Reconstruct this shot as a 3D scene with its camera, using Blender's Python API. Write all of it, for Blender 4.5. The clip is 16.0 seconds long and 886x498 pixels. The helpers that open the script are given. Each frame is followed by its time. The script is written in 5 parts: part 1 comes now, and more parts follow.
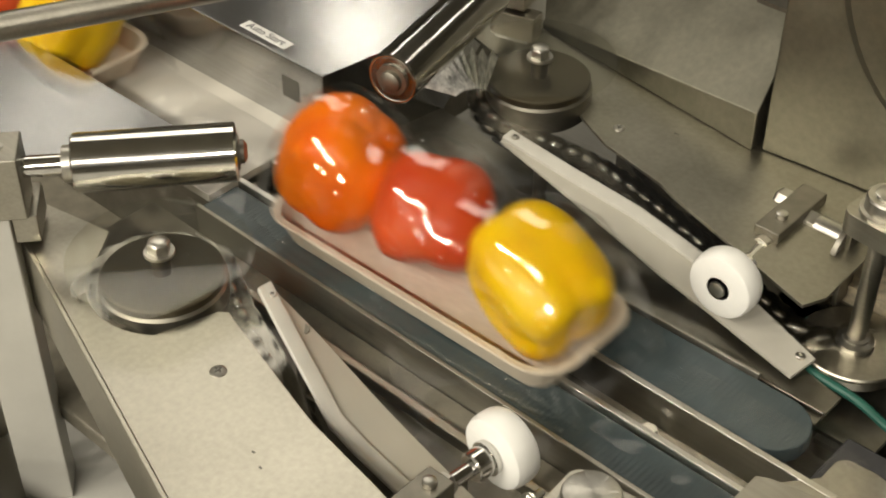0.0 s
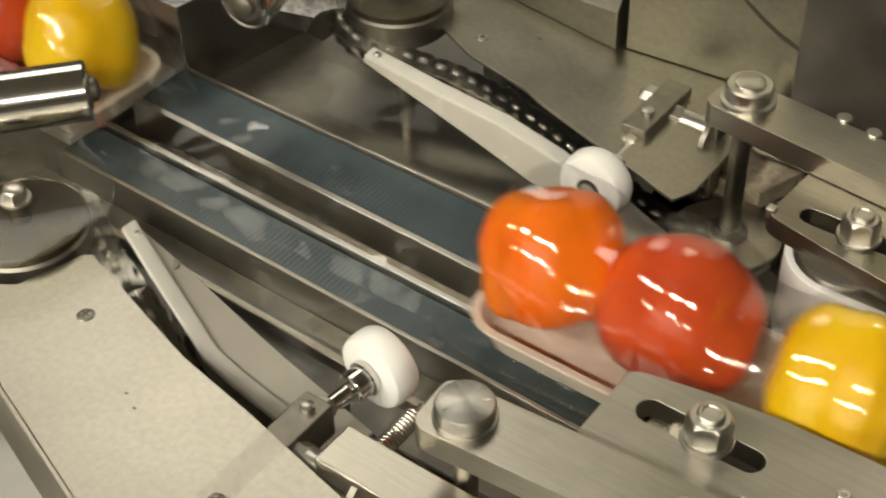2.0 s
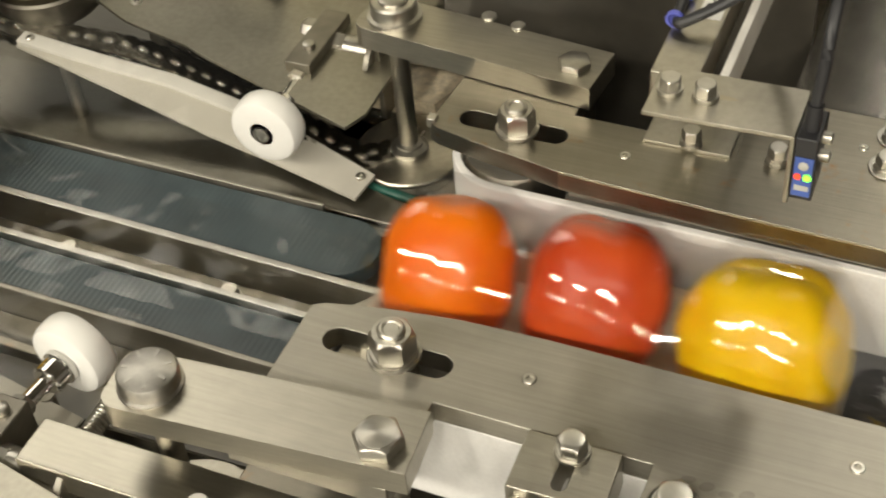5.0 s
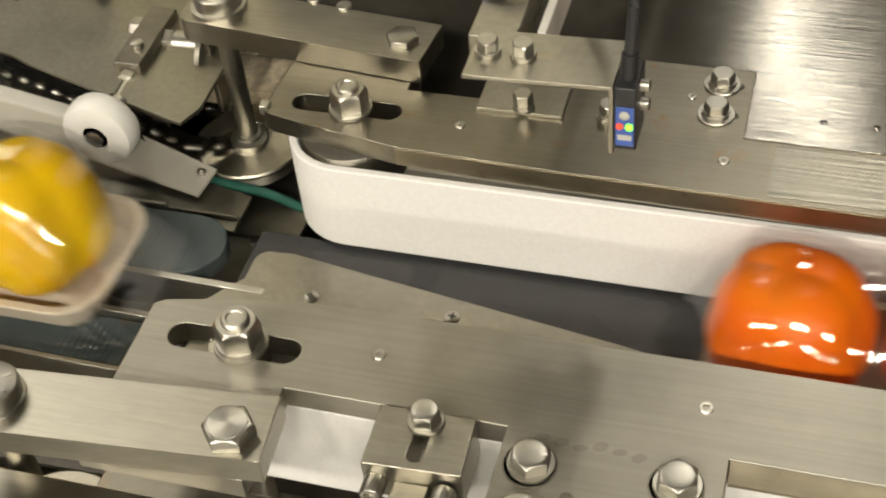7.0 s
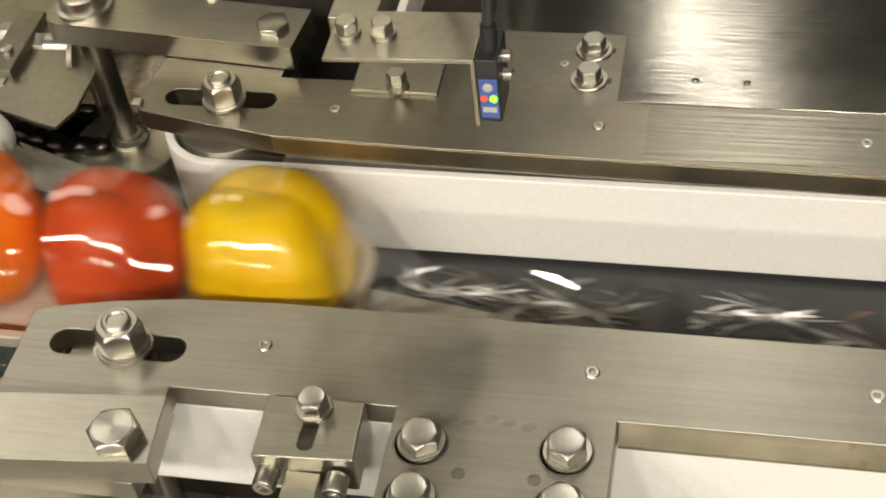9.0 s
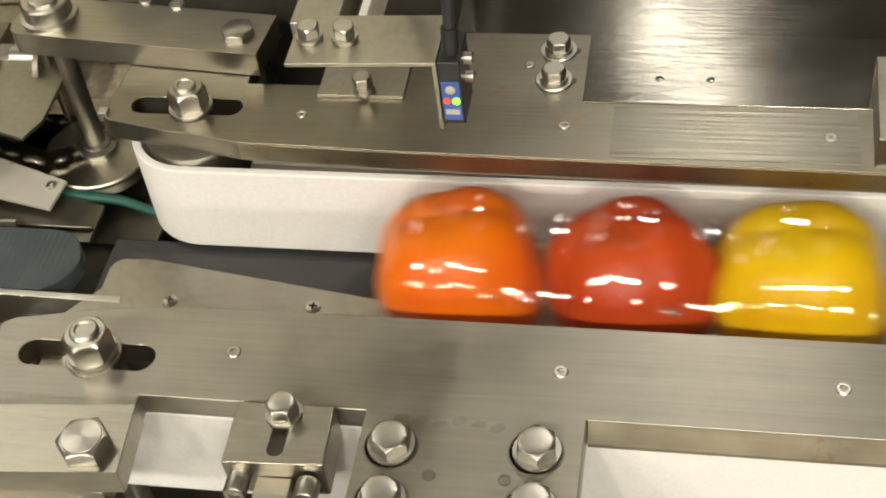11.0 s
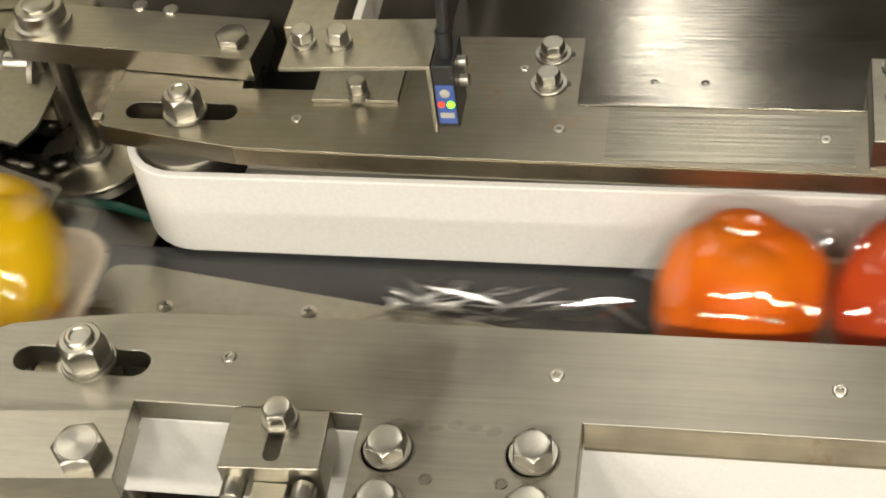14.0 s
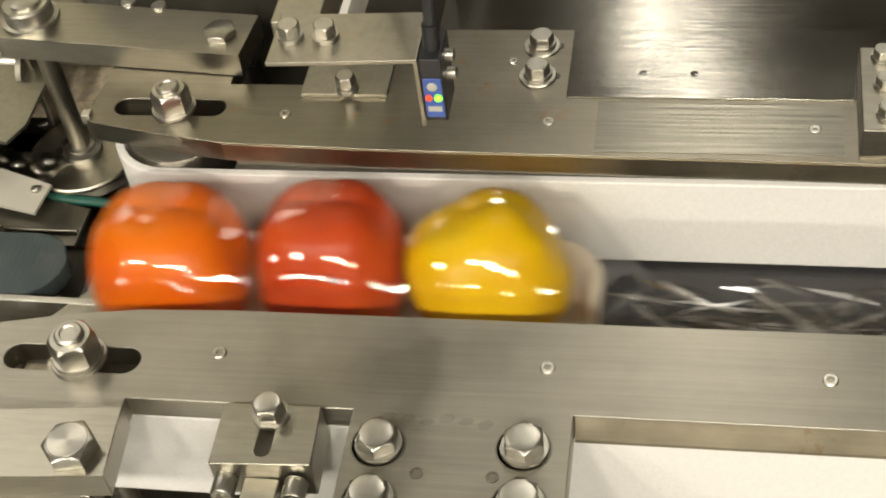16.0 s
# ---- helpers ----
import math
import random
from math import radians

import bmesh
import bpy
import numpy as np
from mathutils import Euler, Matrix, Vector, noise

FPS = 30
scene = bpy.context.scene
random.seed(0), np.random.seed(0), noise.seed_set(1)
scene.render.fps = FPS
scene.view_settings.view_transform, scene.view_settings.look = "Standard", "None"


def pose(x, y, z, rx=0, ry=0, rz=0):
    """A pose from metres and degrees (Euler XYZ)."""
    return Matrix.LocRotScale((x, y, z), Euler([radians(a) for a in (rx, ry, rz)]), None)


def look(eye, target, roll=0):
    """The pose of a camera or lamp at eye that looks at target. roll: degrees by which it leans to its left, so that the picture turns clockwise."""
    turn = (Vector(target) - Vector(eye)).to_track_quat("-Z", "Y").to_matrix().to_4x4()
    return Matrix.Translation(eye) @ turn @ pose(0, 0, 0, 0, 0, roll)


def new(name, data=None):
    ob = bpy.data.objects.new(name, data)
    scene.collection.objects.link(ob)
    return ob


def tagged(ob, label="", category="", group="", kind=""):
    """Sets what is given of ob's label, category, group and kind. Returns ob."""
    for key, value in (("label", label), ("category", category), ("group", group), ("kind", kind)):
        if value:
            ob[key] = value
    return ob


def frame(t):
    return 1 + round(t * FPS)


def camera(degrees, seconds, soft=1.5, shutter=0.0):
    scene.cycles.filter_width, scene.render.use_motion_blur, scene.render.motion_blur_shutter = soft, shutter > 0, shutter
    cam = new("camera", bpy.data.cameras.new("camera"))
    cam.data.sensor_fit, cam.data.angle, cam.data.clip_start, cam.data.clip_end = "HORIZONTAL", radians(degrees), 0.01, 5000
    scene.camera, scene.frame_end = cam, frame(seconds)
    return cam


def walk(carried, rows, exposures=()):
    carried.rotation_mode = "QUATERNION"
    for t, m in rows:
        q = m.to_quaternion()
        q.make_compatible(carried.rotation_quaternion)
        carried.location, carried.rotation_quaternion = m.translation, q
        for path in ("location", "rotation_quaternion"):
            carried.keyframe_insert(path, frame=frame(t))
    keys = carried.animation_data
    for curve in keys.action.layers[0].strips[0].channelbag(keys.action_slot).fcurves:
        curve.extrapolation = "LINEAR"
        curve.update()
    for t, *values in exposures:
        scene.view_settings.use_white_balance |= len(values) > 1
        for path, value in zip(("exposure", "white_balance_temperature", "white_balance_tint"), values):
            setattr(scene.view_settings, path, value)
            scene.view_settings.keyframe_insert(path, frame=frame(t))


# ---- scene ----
cam = camera(34.3, 16.0, soft=2.0, shutter=0.5)
PATH = [
    (0, (0.087, -0.448, 0.527), (-0.953, 0.709, -0.73), 0.4),
    (0.5, (0.088, -0.445, 0.523), (-0.936, 0.714, -0.745), 0.1),
    (1, (0.091, -0.44, 0.522), (-0.904, 0.721, -0.767), -0.2),
    (1.5, (0.096, -0.435, 0.519), (-0.86, 0.734, -0.792), -0.6),
    (2, (0.105, -0.429, 0.515), (-0.802, 0.756, -0.817), -1.4),
    (2.5, (0.114, -0.422, 0.512), (-0.737, 0.783, -0.838), -2.1),
    (3, (0.122, -0.418, 0.51), (-0.679, 0.804, -0.855), -2.7),
    (3.5, (0.132, -0.411, 0.51), (-0.629, 0.824, -0.866), -3.6),
    (4, (0.14, -0.409, 0.51), (-0.576, 0.846, -0.872), -4.0),
    (4.5, (0.149, -0.405, 0.509), (-0.527, 0.866, -0.88), -4.7),
    (4.7, (0.155, -0.401, 0.511), (-0.507, 0.869, -0.886), -5.2),
    (6.8, (0.179, -0.396, 0.503), (-0.319, 0.925, -0.914), -6.1),
    (7, (0.183, -0.396, 0.5), (-0.305, 0.929, -0.916), -6.5),
    (7.5, (0.189, -0.394, 0.498), (-0.268, 0.933, -0.926), -7.0),
    (8, (0.195, -0.392, 0.496), (-0.234, 0.936, -0.936), -7.4),
    (8.5, (0.199, -0.391, 0.496), (-0.204, 0.938, -0.942), -7.6),
    (9, (0.204, -0.39, 0.496), (-0.183, 0.94, -0.946), -8.0),
    (9.5, (0.207, -0.39, 0.496), (-0.167, 0.944, -0.947), -8.2),
    (12, (0.211, -0.39, 0.496), (-0.147, 0.951, -0.944), -8.4),
    (12.5, (0.211, -0.39, 0.496), (-0.144, 0.953, -0.943), -8.4),
    (13, (0.211, -0.39, 0.496), (-0.144, 0.953, -0.943), -8.4),
    (13.5, (0.21, -0.391, 0.495), (-0.144, 0.954, -0.942), -8.3),
    (14, (0.211, -0.39, 0.495), (-0.146, 0.954, -0.942), -8.5),
    (14.5, (0.211, -0.389, 0.495), (-0.146, 0.952, -0.945), -8.5),
    (15, (0.211, -0.39, 0.494), (-0.145, 0.951, -0.946), -8.6),
    (15.5, (0.213, -0.39, 0.494), (-0.144, 0.95, -0.947), -8.9),
    (16, (0.214, -0.389, 0.494), (-0.138, 0.949, -0.949), -9.0),
]
walk(cam, [(t, look(eye, target, roll)) for t, eye, target, roll in PATH])
YC = 0.081          # centre line of the packing line
BELT = -0.078       # height of the carrying belts

# ---------------------------------------------------------------- world and light
world = bpy.data.worlds.new("hall_air")
scene.world = world
world.use_nodes = True
world.node_tree.nodes["Background"].inputs[0].default_value = (0.6, 0.56, 0.46, 1)
world.node_tree.nodes["Background"].inputs[1].default_value = 0.52
scene.view_settings.exposure = -0.25

LAMPS = [  # x, y, length along x, length along y, watts
    # Last of this row: weak panel added for a broad glow on polished steel.
    (-0.02, 4.30, 0.08, 0.6, 3.2), (0.17, 3.65, 0.15, 0.40, 2.2), (-4.32, 3.85, 0.36, 0.36, 6.5), (-4.8, 2.45, 0.16, 0.8, 3.5), (-2.6, 1.65, 2.4, 1.3, 40.0), (0.27, 2.42, 0.34, 0.30, 23.0), (0.12, 3.95, 0.5, 1.1, 0.8)]
for i in range(6):
    LAMPS += [(-3.2 + 1.25 * i, -3.2, 0.36, 0.42, 90.0), (-4.4 + 1.7 * i, -7.6, 0.40, 0.75, 90.0)]
LAMP_Z = 3.0


# ---------------------------------------------------------------- materials
def material(name):
    m = bpy.data.materials.new(name)
    m.use_nodes = True
    nt = m.node_tree
    return m, nt, nt.nodes["Principled BSDF"]


def node(nt, kind, **values):
    n = nt.nodes.new(kind)
    for key, v in values.items():
        n.inputs[key].default_value = v
    return n


def ramp(nt, source, stops):
    r = nt.nodes.new("ShaderNodeValToRGB")
    els = r.color_ramp.elements
    while len(els) < len(stops):
        els.new(0.5)
    for e, (p, c) in zip(els, stops):
        e.position = p
        e.color = (*c, 1) if len(c) == 3 else c
    nt.links.new(source, r.inputs[0])
    return r.outputs[0]


def coords(nt, scale=(1, 1, 1)):
    tc = nt.nodes.new("ShaderNodeTexCoord")
    mp = nt.nodes.new("ShaderNodeMapping")
    mp.inputs["Scale"].default_value = scale
    nt.links.new(tc.outputs["Object"], mp.inputs[0])
    return mp.outputs[0]


def bump(nt, bsdf, height, strength, distance=0.001):
    b = node(nt, "ShaderNodeBump", Strength=strength, Distance=distance)
    nt.links.new(height, b.inputs["Height"])
    nt.links.new(b.outputs[0], bsdf.inputs["Normal"])


def steel(name, tone=(0.47, 0.445, 0.38), rough=0.3, grain=(30, 900, 900), stain=0.25, scratch=0.25, rust=0.0, brushed=0.0, turned=0.0):
    m, nt, b = material(name)
    b.inputs["Metallic"].default_value = 1.0
    fine = node(nt, "ShaderNodeTexNoise", Scale=1.0, Detail=3.0)
    nt.links.new(coords(nt, grain), fine.inputs["Vector"])
    big = node(nt, "ShaderNodeTexNoise", Scale=22.0, Detail=6.0, Roughness=0.62)
    nt.links.new(coords(nt), big.inputs["Vector"])
    dark = tuple(c * (1 - stain) for c in tone)
    lo = ramp(nt, big.outputs[0], [(0.3, dark), (0.68, tone)])
    mix = node(nt, "ShaderNodeMix")
    mix.data_type, mix.blend_type = "RGBA", "MULTIPLY"
    mix.inputs[0].default_value = 0.45
    nt.links.new(lo, mix.inputs[6])
    nt.links.new(ramp(nt, fine.outputs[0], [(0.3, (0.72, 0.72, 0.72)), (0.7, (1, 1, 1))]), mix.inputs[7])
    col = mix.outputs[2]
    if rust:
        spot = node(nt, "ShaderNodeTexNoise", Scale=55.0, Detail=8.0, Roughness=0.7)
        nt.links.new(coords(nt, (1, 1, 1)), spot.inputs["Vector"])
        mr = node(nt, "ShaderNodeMix")
        mr.data_type = "RGBA"
        nt.links.new(ramp(nt, spot.outputs[0], [(0.62 - 0.1 * rust, (0, 0, 0)), (0.74, (0.8, 0.8, 0.8))]), mr.inputs[0])
        nt.links.new(col, mr.inputs[6])
        mr.inputs[7].default_value = (0.34, 0.17, 0.06, 1)
        col = mr.outputs[2]
    nt.links.new(col, b.inputs["Base Color"])
    rr = node(nt, "ShaderNodeMapRange")
    rr.inputs[3].default_value, rr.inputs[4].default_value = rough * 0.75, rough * 1.35
    nt.links.new(big.outputs[0], rr.inputs[0])
    nt.links.new(rr.outputs[0], b.inputs["Roughness"])
    bump(nt, b, fine.outputs[0], scratch, 0.0004)
    if brushed:  # grooves along x spread reflections across them
        b.inputs["Anisotropic"].default_value = brushed
        across = nt.nodes.new("ShaderNodeCombineXYZ")
        across.inputs[1].default_value = 1.0
        nt.links.new(across.outputs[0], b.inputs["Tangent"])
    if turned:  # rings from the lathe
        b.inputs["Anisotropic"].default_value = turned
        b.inputs["Anisotropic Rotation"].default_value = 0.25
        ring = nt.nodes.new("ShaderNodeTangent")
        ring.direction_type, ring.axis = "RADIAL", "Z"
        nt.links.new(ring.outputs[0], b.inputs["Tangent"])
    return m


def plain(name, tone, rough=0.5, metal=0.0, vary=0.12, scale=60.0, relief=0.1, spec=0.5):
    m, nt, b = material(name)
    n = node(nt, "ShaderNodeTexNoise", Scale=scale, Detail=6.0, Roughness=0.6)
    nt.links.new(coords(nt), n.inputs["Vector"])
    nt.links.new(ramp(nt, n.outputs[0], [(0.3, tuple(c * (1 - vary) for c in tone)), (0.7, tuple(min(1, c * (1 + vary)) for c in tone))]), b.inputs["Base Color"])
    b.inputs["Roughness"].default_value = rough
    b.inputs["Metallic"].default_value = metal
    b.inputs["Specular IOR Level"].default_value = spec
    bump(nt, b, n.outputs[0], relief, 0.0005)
    return m


def glow(name, tone, power):
    m, nt, b = material(name)
    b.inputs["Base Color"].default_value = (*tone, 1)
    b.inputs["Emission Color"].default_value = (*tone, 1)
    b.inputs["Emission Strength"].default_value = power
    return m


def clear(name, tint=(1, 1, 1), gloss=0.06, rough=0.03, wrinkle=0.0, scale=90.0, stretch=(1, 1, 1), haze=0.0, edge=0.5):
    """A thin clear sheet: transparent, with gloss that rises at grazing angles."""
    m = bpy.data.materials.new(name)
    m.use_nodes = True
    nt = m.node_tree
    nt.nodes.clear()
    out = nt.nodes.new("ShaderNodeOutputMaterial")
    tr = nt.nodes.new("ShaderNodeBsdfTransparent")
    tr.inputs[0].default_value = (*tint, 1)
    gl = nt.nodes.new("ShaderNodeBsdfGlossy")
    gl.inputs["Roughness"].default_value = rough
    fr = node(nt, "ShaderNodeLayerWeight", Blend=0.5)
    pw = nt.nodes.new("ShaderNodeMath")
    pw.operation = "POWER"
    pw.inputs[1].default_value = 3.5
    nt.links.new(fr.outputs["Facing"], pw.inputs[0])
    add = nt.nodes.new("ShaderNodeMath")
    add.operation, add.use_clamp = "MULTIPLY_ADD", True
    add.inputs[1].default_value, add.inputs[2].default_value = edge, gloss
    nt.links.new(pw.outputs[0], add.inputs[0])
    mix = nt.nodes.new("ShaderNodeMixShader")
    nt.links.new(add.outputs[0], mix.inputs[0])
    first = tr.outputs[0]
    if haze:
        df = nt.nodes.new("ShaderNodeBsdfDiffuse")
        df.inputs[0].default_value = (0.8, 0.8, 0.78, 1)
        hz = nt.nodes.new("ShaderNodeMixShader")
        hz.inputs[0].default_value = haze
        nt.links.new(tr.outputs[0], hz.inputs[1])
        nt.links.new(df.outputs[0], hz.inputs[2])
        first = hz.outputs[0]
    nt.links.new(first, mix.inputs[1])
    nt.links.new(gl.outputs[0], mix.inputs[2])
    if wrinkle:
        n = node(nt, "ShaderNodeTexNoise", Scale=scale, Detail=3.0, Roughness=0.5, Distortion=1.2)
        nt.links.new(coords(nt, stretch), n.inputs["Vector"])
        b = node(nt, "ShaderNodeBump", Strength=wrinkle, Distance=0.004)
        nt.links.new(n.outputs[0], b.inputs["Height"])
        nt.links.new(b.outputs[0], gl.inputs["Normal"])
        nt.links.new(b.outputs[0], fr.inputs["Normal"])
    nt.links.new(mix.outputs[0], out.inputs[0])
    return m


def skin(name, tone, deep):
    m, nt, b = material(name)
    n = node(nt, "ShaderNodeTexNoise", Scale=18.0, Detail=5.0)
    nt.links.new(coords(nt), n.inputs["Vector"])
    nt.links.new(ramp(nt, n.outputs[0], [(0.32, deep), (0.62, tone)]), b.inputs["Base Color"])
    b.inputs["Roughness"].default_value = 0.36
    b.inputs["Specular IOR Level"].default_value = 0.32
    b.inputs["Subsurface Weight"].default_value = 0.12
    b.inputs["Subsurface Radius"].default_value = (0.006, 0.003, 0.001)
    f = node(nt, "ShaderNodeTexNoise", Scale=260.0, Detail=3.0)
    nt.links.new(coords(nt), f.inputs["Vector"])
    bump(nt, b, f.outputs[0], 0.08, 0.0005)
    return m


M_BAR = steel("brushed_bar_steel", rough=0.41, grain=(9, 420, 420), stain=0.2, scratch=0.7, brushed=0.7)
M_BAR_WORN = steel("worn_bar_steel", tone=(0.33, 0.305, 0.25), rough=0.34, grain=(14, 500, 500), stain=0.28, scratch=0.35, rust=0.25, brushed=0.3)
M_EDGE = steel("pale_yellow_steel", tone=(0.56, 0.5, 0.38), rough=0.34, grain=(14, 300, 300), stain=0.3, rust=0.3)
M_SHEET = steel("satin_sheet_steel", tone=(0.47, 0.445, 0.375), rough=0.34, grain=(260, 240, 260), stain=0.16, scratch=0.02)
M_LEVER = steel("sawn_lever_steel", tone=(0.48, 0.455, 0.385), rough=0.31, grain=(40, 500, 500), stain=0.2, scratch=0.2)
M_BOLT = steel("bolt_steel", tone=(0.62, 0.6, 0.54), rough=0.33, grain=(200, 200, 200), stain=0.2, scratch=0.05)
M_CHROME = steel("chromed_roller", tone=(0.72, 0.71, 0.68), rough=0.13, grain=(60, 60, 60), stain=0.08, scratch=0.02)
M_MIRROR = steel("polished_sheet", tone=(0.5, 0.48, 0.44), rough=0.13, grain=(14, 500, 500), stain=0.28, scratch=0.3)
M_DARKSTEEL = steel("dark_oxidised_steel", tone=(0.32, 0.298, 0.25), rough=0.42, grain=(120, 120, 120), stain=0.4)
# Black put in for shade in voids, slots and openings; scratch marks too.
M_BLACK = plain("void_and_mark_black", (0.085, 0.08, 0.066), rough=0.5)
M_DARK = plain("mottled_dark_bed", (0.17, 0.155, 0.122), rough=0.35, vary=0.4, scale=30)
M_FELT = plain("white_felt_belt", (0.80, 0.785, 0.76), rough=0.85, vary=0.04, scale=420, relief=0.2)
M_NYLON = plain("white_nylon", (0.86, 0.85, 0.81), rough=0.3, vary=0.03)
M_PLASTIC = plain("white_plastic_strip", (0.66, 0.64, 0.59), rough=0.35, vary=0.06)
M_GREEN = plain("green_round_belt", (0.02, 0.10, 0.075), rough=0.4, vary=0.2)
M_TRAYPAPER = plain("moulded_fibre", (0.68, 0.595, 0.475), rough=0.8, vary=0.1, scale=300, relief=0.4)
M_LABEL = plain("white_label", (0.82, 0.81, 0.77), rough=0.5, vary=0.04)
M_INK = plain("black_ink", (0.03, 0.03, 0.03), rough=0.6)
M_WALL = plain("hall_wall_paint", (0.27, 0.25, 0.20), rough=0.8, vary=0.06, scale=3)
M_FLOOR = plain("hall_floor_resin", (0.3, 0.29, 0.26), rough=0.5, vary=0.15, scale=5)
M_LAMP_BODY = plain("white_lamp_housing", (0.8, 0.8, 0.78), rough=0.4)
M_SENSOR = plain("black_sensor_plastic", (0.02, 0.02, 0.022), rough=0.35)
M_SENSOR_BLUE = plain("blue_sensor_face", (0.06, 0.115, 0.40), rough=0.3)
M_LED_GREEN = glow("green_indicator", (0.25, 1.0, 0.04), 2.2)
M_LED_RED = glow("red_indicator", (1.0, 0.08, 0.03), 0.7)
M_CABLE = plain("black_cable_sheath", (0.025, 0.025, 0.027), rough=0.45)
M_TIE = plain("blue_cable_tie", (0.12, 0.14, 0.55), rough=0.4)
M_SAND = plain("dusty_chipboard", (0.62, 0.53, 0.38), rough=0.9, vary=0.3, scale=160, relief=0.6)
M_GREYPAINT = plain("grey_machine_paint", (0.47, 0.46, 0.42), rough=0.4, vary=0.1, scale=12)
M_ACRYLIC = clear("clear_acrylic", tint=(0.95, 0.95, 0.92), gloss=0.018, rough=0.03, haze=0.010, edge=0.22)
M_FILM = clear("clear_film", tint=(0.985, 0.985, 0.985), gloss=0.12, rough=0.012, wrinkle=0.05, scale=40.0, edge=0.10, haze=0.001)
M_ORANGE = skin("orange_pepper_skin", (0.90, 0.205, 0.001), (0.82, 0.130, 0.001))
M_RED = skin("red_pepper_skin", (0.62, 0.082, 0.012), (0.49, 0.046, 0.008))
M_YELLOW = skin("yellow_pepper_skin", (0.86, 0.565, 0.0005), (0.76, 0.43, 0.0005))


def belt_material():
    m, nt, b = material("ribbed_blue_belt")
    w = nt.nodes.new("ShaderNodeTexWave")
    w.bands_direction = "X"
    w.inputs["Scale"].default_value = 85.0
    w.inputs["Distortion"].default_value = 0.2
    nt.links.new(coords(nt), w.inputs["Vector"])
    n = node(nt, "ShaderNodeTexNoise", Scale=25.0, Detail=6.0)
    nt.links.new(coords(nt), n.inputs["Vector"])
    nt.links.new(ramp(nt, n.outputs[0], [(0.3, (0.040, 0.058, 0.064)), (0.7, (0.066, 0.090, 0.097))]), b.inputs["Base Color"])
    b.inputs["Roughness"].default_value = 0.26
    bump(nt, b, w.outputs[0], 0.22, 0.0005)
    return m


def creased_film():
    """Clear film with long crossing creases, white along them in place of lamp glints."""
    m = clear("crinkled_film", tint=(0.96, 0.96, 0.96), gloss=0.030, rough=0.03, edge=0.12, haze=0.003)
    nt = m.node_tree
    total = None
    for turn, scale, seed in ((24, 1.0, 0.0), (-32, 1.25, 3.0), (8, 2.0, 7.0)):
        tc = nt.nodes.new("ShaderNodeTexCoord")
        mp = nt.nodes.new("ShaderNodeMapping")
        mp.vector_type = "TEXTURE"
        mp.inputs["Rotation"].default_value = (0, 0, radians(turn))
        mp.inputs["Scale"].default_value = (0.11 / scale, 0.011 / scale, 0.05)
        mp.inputs["Location"].default_value = (seed, seed, 0)
        nt.links.new(tc.outputs["Object"], mp.inputs[0])
        n = node(nt, "ShaderNodeTexNoise", Scale=1.0, Detail=2.0, Roughness=0.45, Distortion=0.6)
        nt.links.new(mp.outputs[0], n.inputs["Vector"])
        sub = nt.nodes.new("ShaderNodeMath")
        sub.operation = "SUBTRACT"
        sub.inputs[1].default_value = 0.5
        nt.links.new(n.outputs[0], sub.inputs[0])
        ab = nt.nodes.new("ShaderNodeMath")
        ab.operation = "ABSOLUTE"
        nt.links.new(sub.outputs[0], ab.inputs[0])
        line = nt.nodes.new("ShaderNodeMapRange")
        line.interpolation_type = "SMOOTHSTEP"
        for key, v in ((1, 0.0), (2, 0.010), (3, 1.0), (4, 0.0)):
            line.inputs[key].default_value = v
        nt.links.new(ab.outputs[0], line.inputs[0])
        if total is None:
            total, ridge = ab.outputs[0], line.outputs[0]
        else:
            mx = nt.nodes.new("ShaderNodeMath")
            mx.operation = "MAXIMUM"
            nt.links.new(ridge, mx.inputs[0])
            nt.links.new(line.outputs[0], mx.inputs[1])
            ridge = mx.outputs[0]
            s = nt.nodes.new("ShaderNodeMath")
            nt.links.new(total, s.inputs[0])
            nt.links.new(ab.outputs[0], s.inputs[1])
            total = s.outputs[0]
    patch = node(nt, "ShaderNodeTexNoise", Scale=24.0, Detail=2.0)
    nt.links.new(coords(nt), patch.inputs["Vector"])
    cut = nt.nodes.new("ShaderNodeMapRange")
    for key, v in ((1, 0.56), (2, 0.70), (3, 0.0), (4, 0.45)):
        cut.inputs[key].default_value = v
    nt.links.new(patch.outputs[0], cut.inputs[0])
    glint = nt.nodes.new("ShaderNodeMath")
    glint.operation = "MULTIPLY"
    nt.links.new(ridge, glint.inputs[0])
    nt.links.new(cut.outputs[0], glint.inputs[1])
    # White painted along the creases stands for lamps mirrored in them.
    for n in list(nt.nodes):
        if n.bl_idname == "ShaderNodeMixShader" and n.inputs[2].links[0].from_node.bl_idname == "ShaderNodeBsdfDiffuse":
            nt.links.new(glint.outputs[0], n.inputs[0])
    b = node(nt, "ShaderNodeBump", Strength=0.25, Distance=0.004)
    nt.links.new(total, b.inputs["Height"])
    for n in nt.nodes:
        if n.bl_idname in ("ShaderNodeBsdfGlossy", "ShaderNodeLayerWeight"):
            nt.links.new(b.outputs[0], n.inputs["Normal"])
    return m


